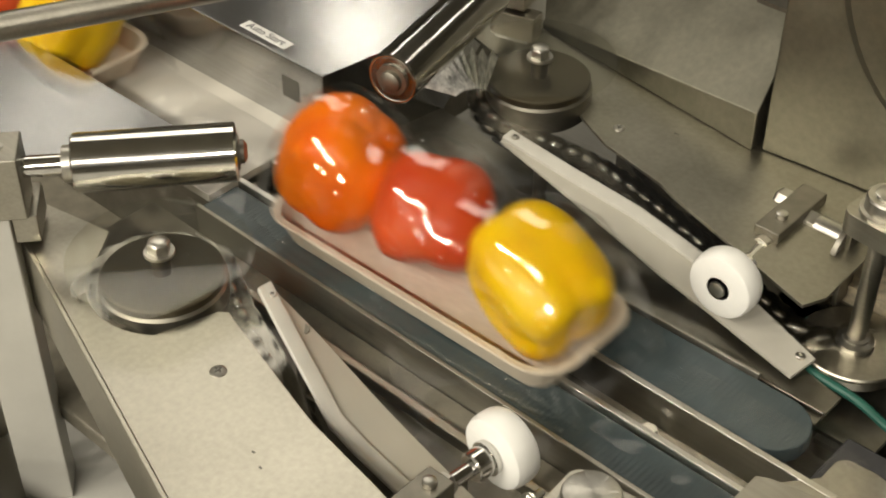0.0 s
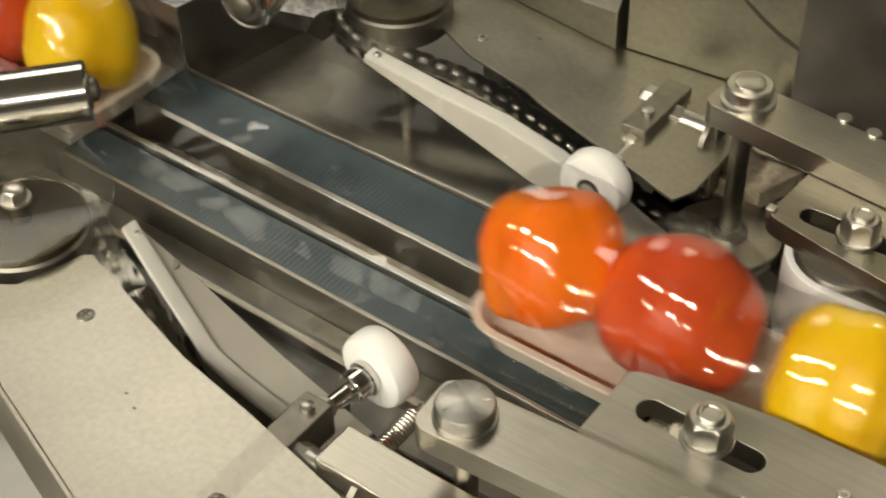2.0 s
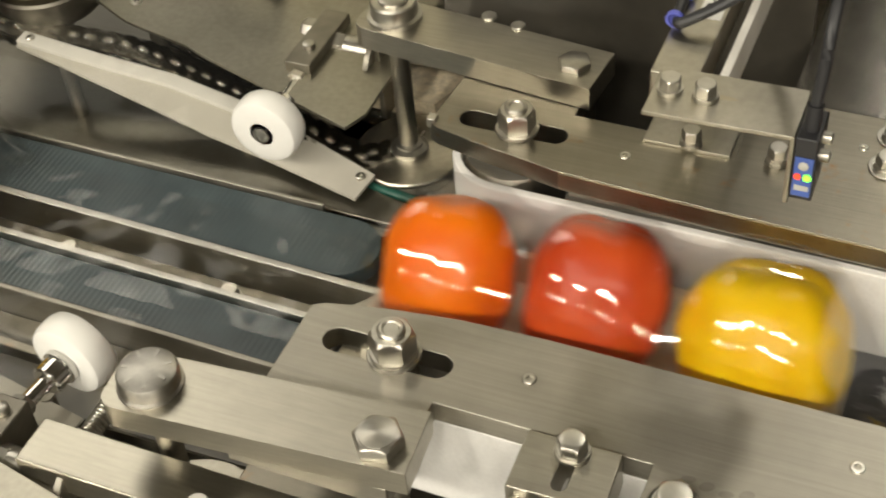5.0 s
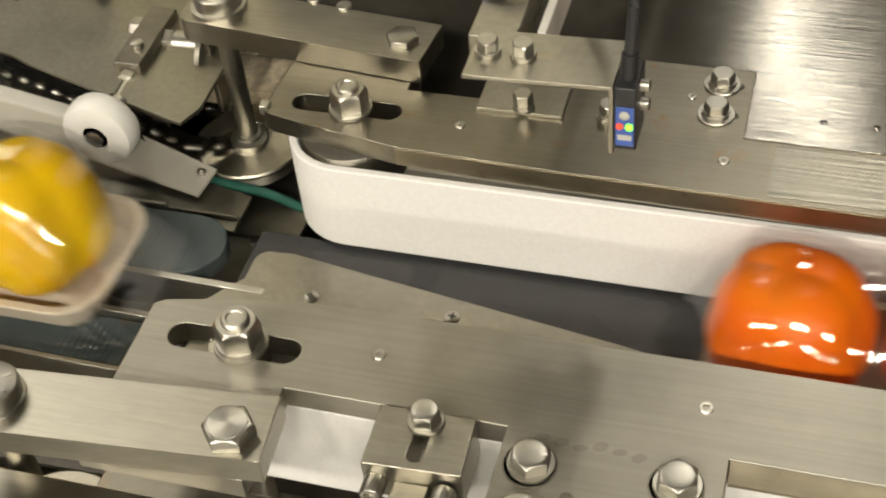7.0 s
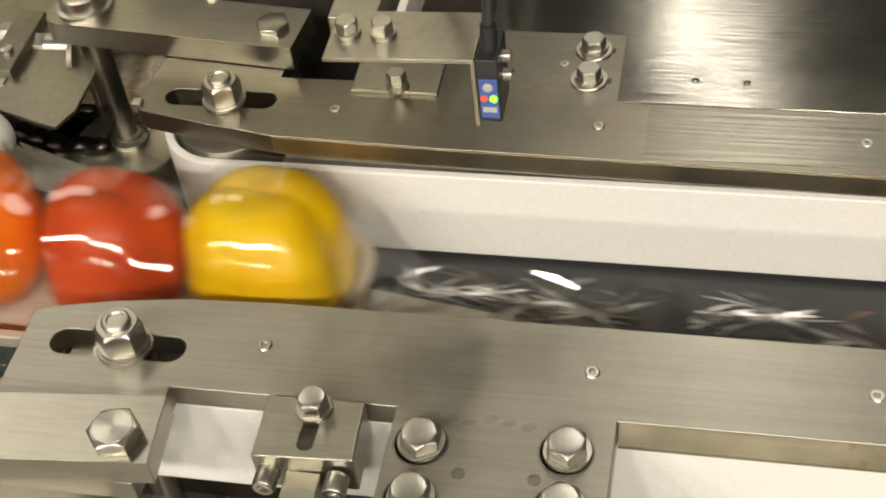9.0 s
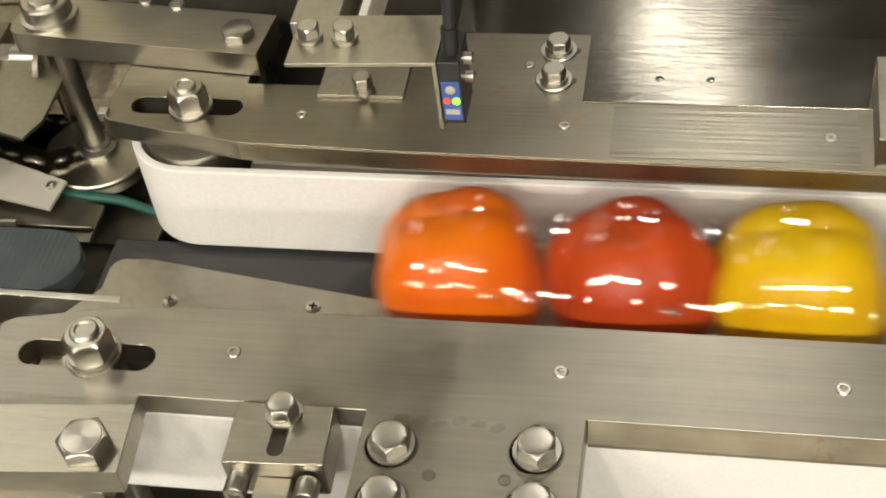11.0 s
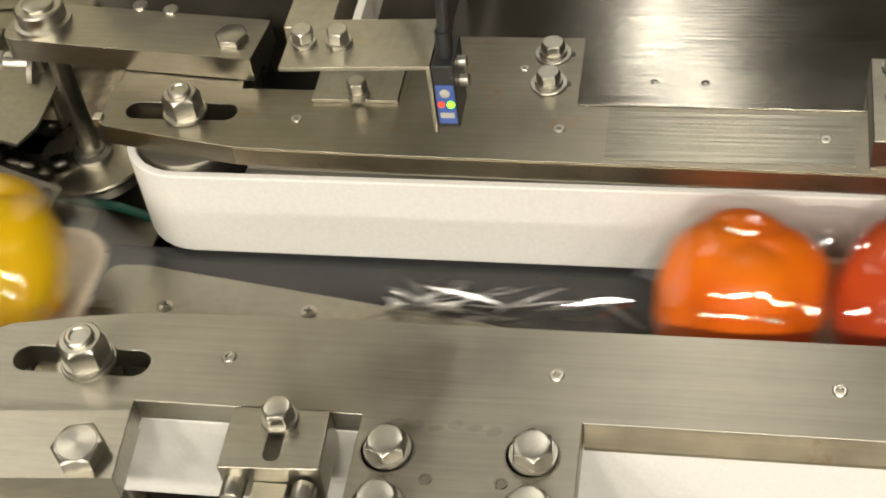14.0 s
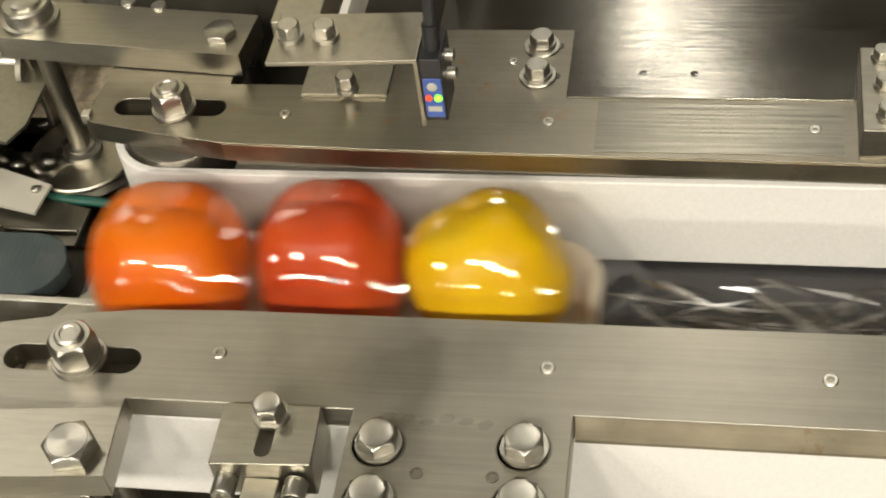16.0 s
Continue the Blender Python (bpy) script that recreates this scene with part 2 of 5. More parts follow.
def fold_material():
    """Doubled film along a sharp crease: white metal in place of lamp glints."""
    m, nt, b = material("crease_glint_film")
    b.inputs["Base Color"].default_value = (0.95, 0.95, 0.95, 1)
    b.inputs["Roughness"].default_value = 0.3
    b.inputs["Metallic"].default_value = 0.75
    n = node(nt, "ShaderNodeTexNoise", Scale=90.0, Detail=3.0)
    nt.links.new(coords(nt), n.inputs["Vector"])
    r = nt.nodes.new("ShaderNodeMapRange")
    for key, v in ((1, 0.34), (2, 0.58), (3, 0.15), (4, 0.97)):
        r.inputs[key].default_value = v
    nt.links.new(n.outputs[0], r.inputs[0])
    nt.links.new(r.outputs[0], b.inputs["Alpha"])
    return m


M_FOLD = fold_material()
M_CHAIN = steel("oily_chain_steel", tone=(0.36, 0.345, 0.31), rough=0.24, grain=(300, 300, 300), stain=0.45, scratch=0.1)
# Shiny flakes added to the web to mirror the lamps.
M_SHARD = clear("glinting_film_folds", tint=(0.95, 0.95, 0.95), gloss=0.42, rough=0.14, edge=0.1)
M_PIN = steel("worn_pin_steel", tone=(0.7, 0.68, 0.62), rough=0.18, grain=(300, 300, 300), stain=0.2, scratch=0.05)
M_PLEAT = plain("gathered_film", (0.55, 0.54, 0.51), rough=0.12, vary=0.6, scale=120, spec=0.9)
M_DRAWN = clear("drawn_film", tint=(0.95, 0.95, 0.94), gloss=0.014, rough=0.03, wrinkle=0.1, scale=14.0, edge=0.07, haze=0.008)
M_WEB = creased_film()
M_BELT = belt_material()
M_GREYBELT = plain("charcoal_belt", (0.034, 0.034, 0.036), rough=0.48, vary=0.15, scale=200)


# ---------------------------------------------------------------- mesh helpers
WORLD_OF = {}


def thing(name, base, label, category, group="", turn=0.0):
    """An Empty at the base of a thing; its parts are given in world places."""
    ob = new(name)
    ob.empty_display_size = 0.02
    ob.matrix_basis = pose(*base, 0, 0, turn)
    WORLD_OF[ob.name] = ob.matrix_basis.copy()
    return tagged(ob, label, category, group)


def finish(name, bm, mat, bevel=0.0, smooth=35):
    bmesh.ops.recalc_face_normals(bm, faces=bm.faces)
    me = bpy.data.meshes.new(name)
    bm.to_mesh(me)
    bm.free()
    me.materials.append(mat)
    if smooth:
        me.shade_smooth()
        me.set_sharp_from_angle(angle=radians(smooth))
    ob = new(name, me)
    if bevel:
        mod = ob.modifiers.new("edge", "BEVEL")
        mod.width, mod.segments, mod.limit_method, mod.angle_limit = bevel, 2, "ANGLE", radians(40)
        mod.harden_normals = True
    return ob


def part(name, bm, mat, parent, label="", bevel=0.0, smooth=35):
    inv = WORLD_OF[parent.name].inverted()
    bmesh.ops.transform(bm, matrix=inv, verts=bm.verts)
    ob = finish(name, bm, mat, bevel, smooth)
    ob.parent = parent
    WORLD_OF[ob.name] = WORLD_OF[parent.name]
    return tagged(ob, label)


def structure(name, bm, mat, label, category="", bevel=0.0):
    return tagged(finish(name, bm, mat, bevel), label, category, kind="structure")


def box(x0, x1, y0, y1, z0, z1, m=None):
    bm = bmesh.new()
    bmesh.ops.create_cube(bm, size=1.0, matrix=Matrix.Translation(((x0 + x1) / 2, (y0 + y1) / 2, (z0 + z1) / 2)) @ Matrix.Diagonal((x1 - x0, y1 - y0, z1 - z0, 1)))
    if m is not None:
        bmesh.ops.transform(bm, matrix=m, verts=bm.verts)
    return bm


def along(a, b):
    """A turn that lays z along the way from a to b, at a."""
    a, b = Vector(a), Vector(b)
    return Matrix.Translation(a) @ (b - a).to_track_quat("Z", "Y").to_matrix().to_4x4()


def lathe(profile, seg=32, m=None):
    """A turned body about z from (radius, height) pairs, closed at both ends."""
    bm = bmesh.new()
    rings = []
    for r, z in profile:
        if r < 1e-6:
            rings.append([bm.verts.new((0, 0, z))])
        else:
            rings.append([bm.verts.new((r * math.cos(2 * math.pi * i / seg), r * math.sin(2 * math.pi * i / seg), z)) for i in range(seg)])
    for p, q in zip(rings, rings[1:]):
        for i in range(seg):
            a, b = p[i % len(p)], p[(i + 1) % len(p)]
            c, d = q[(i + 1) % len(q)], q[i % len(q)]
            vs = []
            for v in (a, b, c, d):
                if v not in vs:
                    vs.append(v)
            if len(vs) > 2:
                bm.faces.new(vs)
    for ring in (rings[0], rings[-1]):
        if len(ring) > 2:
            bm.faces.new(ring)
    if m is not None:
        bmesh.ops.transform(bm, matrix=m, verts=bm.verts)
    return bm


def rod(a, b, r, seg=20, chamfer=0.0):
    h = (Vector(b) - Vector(a)).length
    c = chamfer
    prof = [(r - c, 0), (r, c), (r, h - c), (r - c, h)] if c else [(r, 0), (r, h)]
    return lathe(prof, seg, along(a, b))


def slab(outline, z0, z1, holes=(), m=None):
    """A flat plate of any outline, with holes right through."""
    bm = bmesh.new()
    loops = []
    for pts in (outline, *holes):
        loops.append([bm.verts.new((x, y, z1)) for x, y in pts])
    edges = []
    for lp in loops:
        edges += [bm.edges.new((lp[i], lp[(i + 1) % len(lp)])) for i in range(len(lp))]
    bmesh.ops.triangle_fill(bm, edges=edges, use_beauty=True)
    top = list(bm.faces)
    low = {}
    for lp in loops:
        for v in lp:
            low[v] = bm.verts.new((v.co.x, v.co.y, z0))
    for f in top:
        bm.faces.new([low[v] for v in reversed(f.verts)])
    for lp in loops:
        for i in range(len(lp)):
            a, b = lp[i], lp[(i + 1) % len(lp)]
            bm.faces.new((a, b, low[b], low[a]))
    if m is not None:
        bmesh.ops.transform(bm, matrix=m, verts=bm.verts)
    return bm


def arc(cx, cy, r, a0, a1, n=12):
    return [(cx + r * math.cos(radians(a0 + (a1 - a0) * i / n)), cy + r * math.sin(radians(a0 + (a1 - a0) * i / n))) for i in range(n + 1)]


def slot_hole(x0, x1, y, r):
    return arc(x0 + r, y, r, 270, 90, 10) + arc(x1 - r, y, r, 90, -90, 10)


def merge(*bms):
    out = bmesh.new()
    for b in bms:
        me = bpy.data.meshes.new("tmp")
        b.to_mesh(me)
        b.free()
        out.from_mesh(me)
        bpy.data.meshes.remove(me)
    return out


def tube(points, r, seg=10):
    """A round cable through points."""
    pts = [Vector(p) for p in points]
    fine = []
    for i in range(len(pts) - 1):
        p0, p1, p2, p3 = pts[max(i - 1, 0)], pts[i], pts[i + 1], pts[min(i + 2, len(pts) - 1)]
        for k in range(8):
            t = k / 8
            fine.append(0.5 * ((2 * p1) + (p2 - p0) * t + (2 * p0 - 5 * p1 + 4 * p2 - p3) * t * t + (3 * p1 - p0 - 3 * p2 + p3) * t ** 3))
    fine.append(pts[-1])
    bm = bmesh.new()
    rings = []
    for i, p in enumerate(fine):
        d = (fine[min(i + 1, len(fine) - 1)] - fine[max(i - 1, 0)]).normalized()
        u = d.cross(Vector((0.13, 0.31, 0.94))).normalized()
        v = d.cross(u)
        rings.append([bm.verts.new(p + r * (math.cos(2 * math.pi * k / seg) * u + math.sin(2 * math.pi * k / seg) * v)) for k in range(seg)])
    for a, b in zip(rings, rings[1:]):
        for k in range(seg):
            bm.faces.new((a[k], a[(k + 1) % seg], b[(k + 1) % seg], b[k]))
    bm.faces.new(rings[0])
    bm.faces.new(rings[-1])
    return bm


def hex_head(x, y, z, af, h, dome=0.0, turn=0.0, m=None):
    """A hexagonal head with a turned chamfer on top."""
    R = af / math.sqrt(3)
    bm = bmesh.new()
    ang = [radians(60 * i + turn) for i in range(6)]
    low = [bm.verts.new((x + R * math.cos(a), y + R * math.sin(a), z)) for a in ang]
    mid = [bm.verts.new((x + R * math.cos(a), y + R * math.sin(a), z + h * 0.82)) for a in ang]
    bm.faces.new(low)
    seg = 24
    top = [bm.verts.new((x + af * 0.47 * math.cos(radians(15 * i + turn)), y + af * 0.47 * math.sin(radians(15 * i + turn)), z + h)) for i in range(seg)]
    for i in range(6):
        bm.faces.new((low[i], low[(i + 1) % 6], mid[(i + 1) % 6], mid[i]))
        for k in range(4):
            j = (i * 4 + k) % seg
            if k == 0:
                bm.faces.new((mid[i], top[(j + 1) % seg], top[j]))
            elif k == 1:
                bm.faces.new((mid[i], top[(j + 1) % seg], top[j]))
                bm.faces.new((mid[i], mid[(i + 1) % 6], top[(j + 1) % seg]))
            else:
                bm.faces.new((mid[(i + 1) % 6], top[(j + 1) % seg], top[j]))
    ring = top
    for s in range(1, 4 if dome else 1):
        f = math.cos(radians(30 * s)) if s < 3 else 0.2
        nxt = [bm.verts.new((x + af * 0.47 * f * math.cos(radians(15 * i + turn)), y + af * 0.47 * f * math.sin(radians(15 * i + turn)), z + h + dome * math.sin(radians(30 * s)))) for i in range(seg)]
        for i in range(seg):
            bm.faces.new((ring[i], ring[(i + 1) % seg], nxt[(i + 1) % seg], nxt[i]))
        ring = nxt
    bm.faces.new(ring)
    if m is not None:
        bmesh.ops.transform(bm, matrix=m, verts=bm.verts)
    return bm


def washer(x, y, z, r, h, hole):
    return lathe([(hole, 0), (r * 0.97, 0), (r, h * 0.3), (r, h * 0.7), (r * 0.97, h), (hole, h), (hole, 0)], 28, Matrix.Translation((x, y, z)))


def fixed_bolt(parent, x, y, z, af, h, turn=10, dome=0.0, stud=0.0, rings=1, name="bolt"):
    """A hexagonal bolt or nut with its washers, as a part of parent."""
    t = 0.0022
    ob = part(name, hex_head(x, y, z + rings * t, af, h, dome, turn), M_BOLT, parent, bevel=0.0003)
    for i in range(rings):
        part("washer", washer(x, y, z + i * t, af * (0.66 - 0.06 * i), t, af * 0.3), M_BOLT, ob)
    if stud:
        top = z + rings * t + h
        part("stud", lathe([(af * 0.34, -0.002), (af * 0.34, stud - 0.0012), (af * 0.29, stud - 0.0004), (af * 0.22, stud - 0.0004), (af * 0.19, stud - 0.0012), (0, stud - 0.0012)], 24, Matrix.Translation((x, y, top))), M_BOLT, ob)
    return ob


def flush_screw(parent, x, y, z, r=0.0034):
    ob = part("screw", lathe([(r, -0.002), (r, 0.0005), (r * 0.86, 0.0009), (r * 0.5, 0.0009), (r * 0.45, -0.0006), (0, -0.0006)], 20, Matrix.Translation((x, y, z))), M_BOLT, parent)
    return ob


def cross_screw(parent, x, y, z, r=0.0045):
    ob = part("screw", lathe([(r, -0.001), (r, 0.0004), (r * 0.8, 0.0011), (0, 0.0013)], 20, Matrix.Translation((x, y, z))), M_BOLT, parent)
    # Black bars on the head stand for the shade in its cross slot.
    part("cross_slot_shade", merge(box(x - r * 0.5, x + r * 0.5, y - r * 0.1, y + r * 0.1, z + 0.0009, z + 0.0016), box(x - r * 0.1, x + r * 0.1, y - r * 0.5, y + r * 0.5, z + 0.0009, z + 0.0017)), M_BLACK, ob)
    return ob
# Pale tone stands in for what the steel floor reflects.
M_CHANNEL = plain("pale_channel_floor", (0.62, 0.59, 0.52), rough=0.3, vary=0.1, scale=14)
M_WORNSTRIP = steel("worn_brushed_strip", tone=(0.29, 0.275, 0.232), rough=0.3, grain=(10, 420, 420), stain=0.3, scratch=0.8, brushed=0.6)
# Brown of the mirrored ceiling is put into the disc's own tone.
M_DISC = steel("brown_reflection_steel", tone=(0.155, 0.135, 0.095), rough=0.45, grain=(160, 160, 160), stain=0.3, scratch=0.05)
M_REAR = steel("darker_sheet_steel", tone=(0.39, 0.37, 0.305), rough=0.38, grain=(240, 240, 240), stain=0.2, scratch=0.08)
M_DULL = steel("dull_sheet_steel", tone=(0.29, 0.275, 0.22), rough=0.42, grain=(200, 200, 200), stain=0.2, scratch=0.05)
M_BLADE = plain("pale_guide_blade", (0.52, 0.495, 0.43), rough=0.35, vary=0.05, scale=40)
M_KNOB = steel("turned_knob_steel", tone=(0.56, 0.54, 0.49), rough=0.36, grain=(300, 300, 300), stain=0.25, scratch=0.1, turned=0.75)
M_FACED = steel("faced_bolt_steel", tone=(0.5, 0.48, 0.43), rough=0.27, grain=(300, 300, 300), stain=0.15, scratch=0.05, turned=0.85)
M_BOX = steel("bright_box_steel", tone=(0.58, 0.58, 0.58), rough=0.17, grain=(16, 500, 500), stain=0.12, scratch=0.15)
M_SMUDGE = steel("smudged_bar_steel", tone=(0.40, 0.378, 0.325), rough=0.46, grain=(9, 420, 420), stain=0.3, scratch=0.5, brushed=0.5)
# Near-black put in for the shade of the rear void and a seam.
M_VOID = plain("void_shade_dark", (0.05, 0.045, 0.036), rough=0.32, vary=0.4, scale=14)
M_RAIL = steel("bright_rail_steel", tone=(0.68, 0.66, 0.6), rough=0.3, grain=(20, 400, 400), stain=0.15, scratch=0.3)
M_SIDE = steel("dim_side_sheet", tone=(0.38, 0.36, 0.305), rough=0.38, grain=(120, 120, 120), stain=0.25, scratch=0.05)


# ---------------------------------------------------------------- hall
structure("floor", box(-9, 9, -11, 7, -1.0, -0.95), M_FLOOR, "grey resin floor of a packing hall")
structure("wall_north", box(-9, 9, 7, 7.2, -1.0, 3.4), M_WALL, "beige painted hall wall")
structure("wall_south", box(-9, 9, -11.2, -11, -1.0, 3.4), M_WALL, "beige painted hall wall")
structure("wall_west", box(-9.2, -9, -11, 7, -1.0, 3.4), M_WALL, "beige painted hall wall")
structure("wall_east", box(9, 9.2, -11, 7, -1.0, 3.4), M_WALL, "beige painted hall wall")
structure("ceiling", box(-9, 9, -11, 7, 3.4, 3.5), M_WALL, "plain pale hall ceiling")
for lx, ly, sx, sy, watts in LAMPS:
    lz = LAMP_Z
    lamp = thing("ceiling_light", (lx, ly, lz + 0.03), "unseen long white ceiling light with a bright panel", "lamp", "ceiling lights")
    part("housing", box(lx - sx / 2 - 0.06, lx + sx / 2 + 0.06, ly - sy / 2 - 0.03, ly + sy / 2 + 0.03, lz + 0.01, lz + 0.08), M_LAMP_BODY, lamp, bevel=0.006)
    for hx in (-0.4 * sx, 0.4 * sx):
        part("hanger", rod((lx + hx, ly, lz + 0.07), (lx + hx, ly, 3.4), 0.006), M_BOLT, lamp)
    data = bpy.data.lights.new("panel_light", "AREA")
    data.shape, data.size, data.size_y, data.energy, data.color = "RECTANGLE", sx, sy, watts, (1.0, 0.93, 0.79)
    lo = new("panel_light", data)
    lo.matrix_basis = pose(lx, ly, lz)

# ---------------------------------------------------------------- machine bed
bed = thing("machine_bed", (0, YC, -0.95), "dark steel machine bed on legs", "machine")
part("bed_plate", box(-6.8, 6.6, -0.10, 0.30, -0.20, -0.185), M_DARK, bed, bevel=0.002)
part("rear_plate", box(-0.30, 1.2, 0.30, 0.75, -0.16, -0.15), M_DARKSTEEL, bed, bevel=0.002)
for lx in (-6.0, -3.0, -0.9, 0.9, 3.0, 6.0):
    for ly in (-0.06, 0.26):
        part("leg", box(lx - 0.03, lx + 0.03, ly - 0.03, ly + 0.03, -0.95, -0.2), M_SHEET, bed, bevel=0.003)

# ---------------------------------------------------------------- feeding conveyor: two ribbed lanes with a slot between
feed = thing("feed_conveyor", (-0.35, YC, -0.185), "twin ribbed blue belt conveyor with steel rails", "conveyor")
part("near_belt", slab([(-0.57, 0.030), (-0.150, 0.024), (-0.146, 0.028), (-0.146, 0.058), (-0.57, 0.064)], BELT - 0.012, BELT), M_BELT, feed, "dark blue ribbed belt", bevel=0.002)
far_end = arc(-0.165, 0.121, 0.024, -90, 90, 10)
part("far_belt", slab([(-0.57, 0.102)] + far_end + [(-0.57, 0.146)], BELT - 0.012, BELT), M_BELT, feed, "dark blue ribbed belt with a rounded end", bevel=0.002)
part("slot_floor", box(-0.57, -0.10, 0.060, 0.104, BELT - 0.028, BELT - 0.022), M_DARKSTEEL, feed)
part("inner_rail", slab([(-0.57, 0.0645), (-0.146, 0.0585), (-0.146, 0.0625), (-0.57, 0.0690)], BELT - 0.024, BELT + 0.004), M_RAIL, feed, bevel=0.0006)
part("inner_rail", slab([(-0.57, 0.0960), (-0.105, 0.0880), (-0.105, 0.0925), (-0.57, 0.1010)], BELT - 0.024, BELT + 0.004), M_RAIL, feed, bevel=0.0006)
part("outer_rail", slab([(-0.57, 0.0262), (-0.15, 0.0202), (-0.15, 0.0232), (-0.57, 0.0292)], BELT - 0.03, BELT + 0.003), M_BAR, feed, bevel=0.0005)
part("outer_rail", slab([(-0.57, 0.1468), (-0.19, 0.1468), (-0.19, 0.1492), (-0.57, 0.1492)], BELT - 0.03, BELT + 0.002), M_BAR, feed, bevel=0.0005)
part("side_frame", slab([(-0.57, -0.002), (-0.15, -0.010), (-0.15, -0.004), (-0.57, 0.004)], -0.0975, BELT - 0.010), M_BAR_WORN, feed, bevel=0.001)
part("side_frame", slab([(-0.57, 0.158), (-0.15, 0.158), (-0.15, 0.1605), (-0.57, 0.1605)], -0.0935, BELT - 0.012), M_BAR_WORN, feed, bevel=0.001)
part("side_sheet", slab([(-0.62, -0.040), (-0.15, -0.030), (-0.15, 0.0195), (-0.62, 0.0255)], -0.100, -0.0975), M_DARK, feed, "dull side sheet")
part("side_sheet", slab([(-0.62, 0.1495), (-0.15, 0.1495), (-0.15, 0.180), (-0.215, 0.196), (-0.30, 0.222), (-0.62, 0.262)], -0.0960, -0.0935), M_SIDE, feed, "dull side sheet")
part("bed_support", box(-0.56, -0.12, 0.05, 0.112, -0.185, BELT - 0.028), M_DARKSTEEL, feed)
for bx in (-0.47, -0.335, -0.221):
    fixed_bolt(feed, bx, 0.0790, BELT - 0.022, 0.010, 0.006, turn=20)

# ---------------------------------------------------------------- bridge plate and carrying belt of the gripping section
bridge = thing("bridge_plate", (-0.02, YC, -0.185), "satin steel bridge plate between two belts", "plate")
part("plate", slab(arc(-0.110, 0.112, 0.009, 175, 75, 8) + [(-0.098, 0.1215), (0.098, 0.091), (0.16, 0.078), (0.16, 0.03), (-0.145, 0.03), (-0.145, 0.066), (-0.119, 0.098)], BELT + 0.001, BELT + 0.0035), M_SHEET, bridge, bevel=0.0006)
part("bracket", box(-0.12, -0.09, 0.04, 0.09, -0.185, BELT + 0.001), M_DARKSTEEL, bridge)
cross_screw(bridge, -0.077, 0.0915, BELT + 0.0035)
cross_screw(bridge, 0.004, 0.0925, BELT + 0.0035)
carry = thing("carrying_belt", (0.2, YC, -0.185), "flat charcoal carrying belt between white gripping belts", "conveyor")
part("belt", box(-0.125, 6.5, 0.026, 0.140, BELT - 0.008, BELT), M_GREYBELT, carry, bevel=0.002)
part("belt_bed", box(-0.11, 6.48, 0.034, 0.128, -0.185, BELT - 0.008), M_DARKSTEEL, carry)


# ---------------------------------------------------------------- gripping belts of white felt
def grip_belt(yface, yback, z0, z1, label):
    """A felt band round two pulleys; yface is its gripping run."""
    x1 = 0.62
    c, r = (yface + yback) / 2, abs(yback - yface) / 2
    s = 1 if yback > yface else -1
    x0 = -0.107 + r
    ob = thing("gripping_belt", ((x0 + x1) / 2, c, z0), label, "belt", "gripping belts")

    def loop(rad, n=16):
        pts = []
        for i in range(n + 1):
            a = -90 + 180 * i / n
            pts.append((x1 + rad * math.cos(radians(a)), c + s * rad * math.sin(radians(a))))
        for i in range(n + 1):
            a = 90 + 180 * i / n
            pts.append((x0 + rad * math.cos(radians(a)), c + s * rad * math.sin(radians(a))))
        return pts

    part("band", slab(loop(r), z0, z1, [loop(r - 0.005)]), M_FELT, ob, bevel=0.0012)
    for px in (x0, x1):
        pul = part("pulley", lathe([(0, z0 + 0.004), (r - 0.0062, z0 + 0.004), (r - 0.0062, z1 - 0.003), (r - 0.008, z1), (0.008, z1), (0.008, z1 + 0.001), (0, z1 + 0.001)], 32, Matrix.Translation((px, c, 0))), M_BAR, ob)
        part("pulley_shaft", rod((px, c, -0.185), (px, c, z1 + 0.002), 0.007), M_BOLT, pul)
    part("backing_strip", box(x0 + 0.04, x1 - 0.03, yface + s * 0.0056, yface + s * 0.0105, z0 + 0.006, z1 - 0.001), M_BAR, ob)
    return ob


grip_belt(0.1345, 0.2045, -0.0755, -0.0175, "white felt gripping belt under the far guide bar")
grip_belt(0.0265, -0.0270, -0.0755, -0.0140, "white felt gripping belt under the near guide bar")

# ---------------------------------------------------------------- near guide bar
near = thing("guide_bar", (0.1, 0.0, -0.013), "brushed stainless guide bar with slot, notch and bolts", "machine bar", "guide bars")
near_shape = [(-0.118, 0.010), (-0.112, 0.0135), (-0.080, 0.0200), (-0.045, 0.0245), (0.0, 0.0262), (0.66, 0.0262), (0.66, -0.150), (0.60, -0.150), (0.60, -0.025), (0.1635, -0.025), (0.1635, -0.150), (0.0675, -0.150), (0.0675, -0.0275), (-0.037, -0.0275), (-0.037, -0.080), (-0.118, -0.080)]
part("plate", slab(near_shape, -0.013, 0.0, [slot_hole(-0.1030, -0.0365, -0.0065, 0.0074)]), M_BAR, near, bevel=0.0007)
part("foot", box(0.075, 0.155, -0.150, -0.110, -0.185, -0.013), M_DARKSTEEL, near)
part("foot", box(0.605, 0.655, -0.150, -0.10, -0.185, -0.013), M_DARKSTEEL, near)
# Wedge added in pale tone, tilted to make the bar's edge look lit.
bm = bmesh.new()
ends = [[bm.verts.new((x, y, z)) for y, z in ((-0.0250, -0.0010), (-0.0300, -0.0105), (-0.0300, -0.0125), (-0.0250, -0.0125))] for x in (0.1640, 0.5995)]
for a in range(4):
    bm.faces.new((ends[0][a], ends[0][(a + 1) % 4], ends[1][(a + 1) % 4], ends[1][a]))
bm.faces.new(ends[0])
bm.faces.new(ends[1])
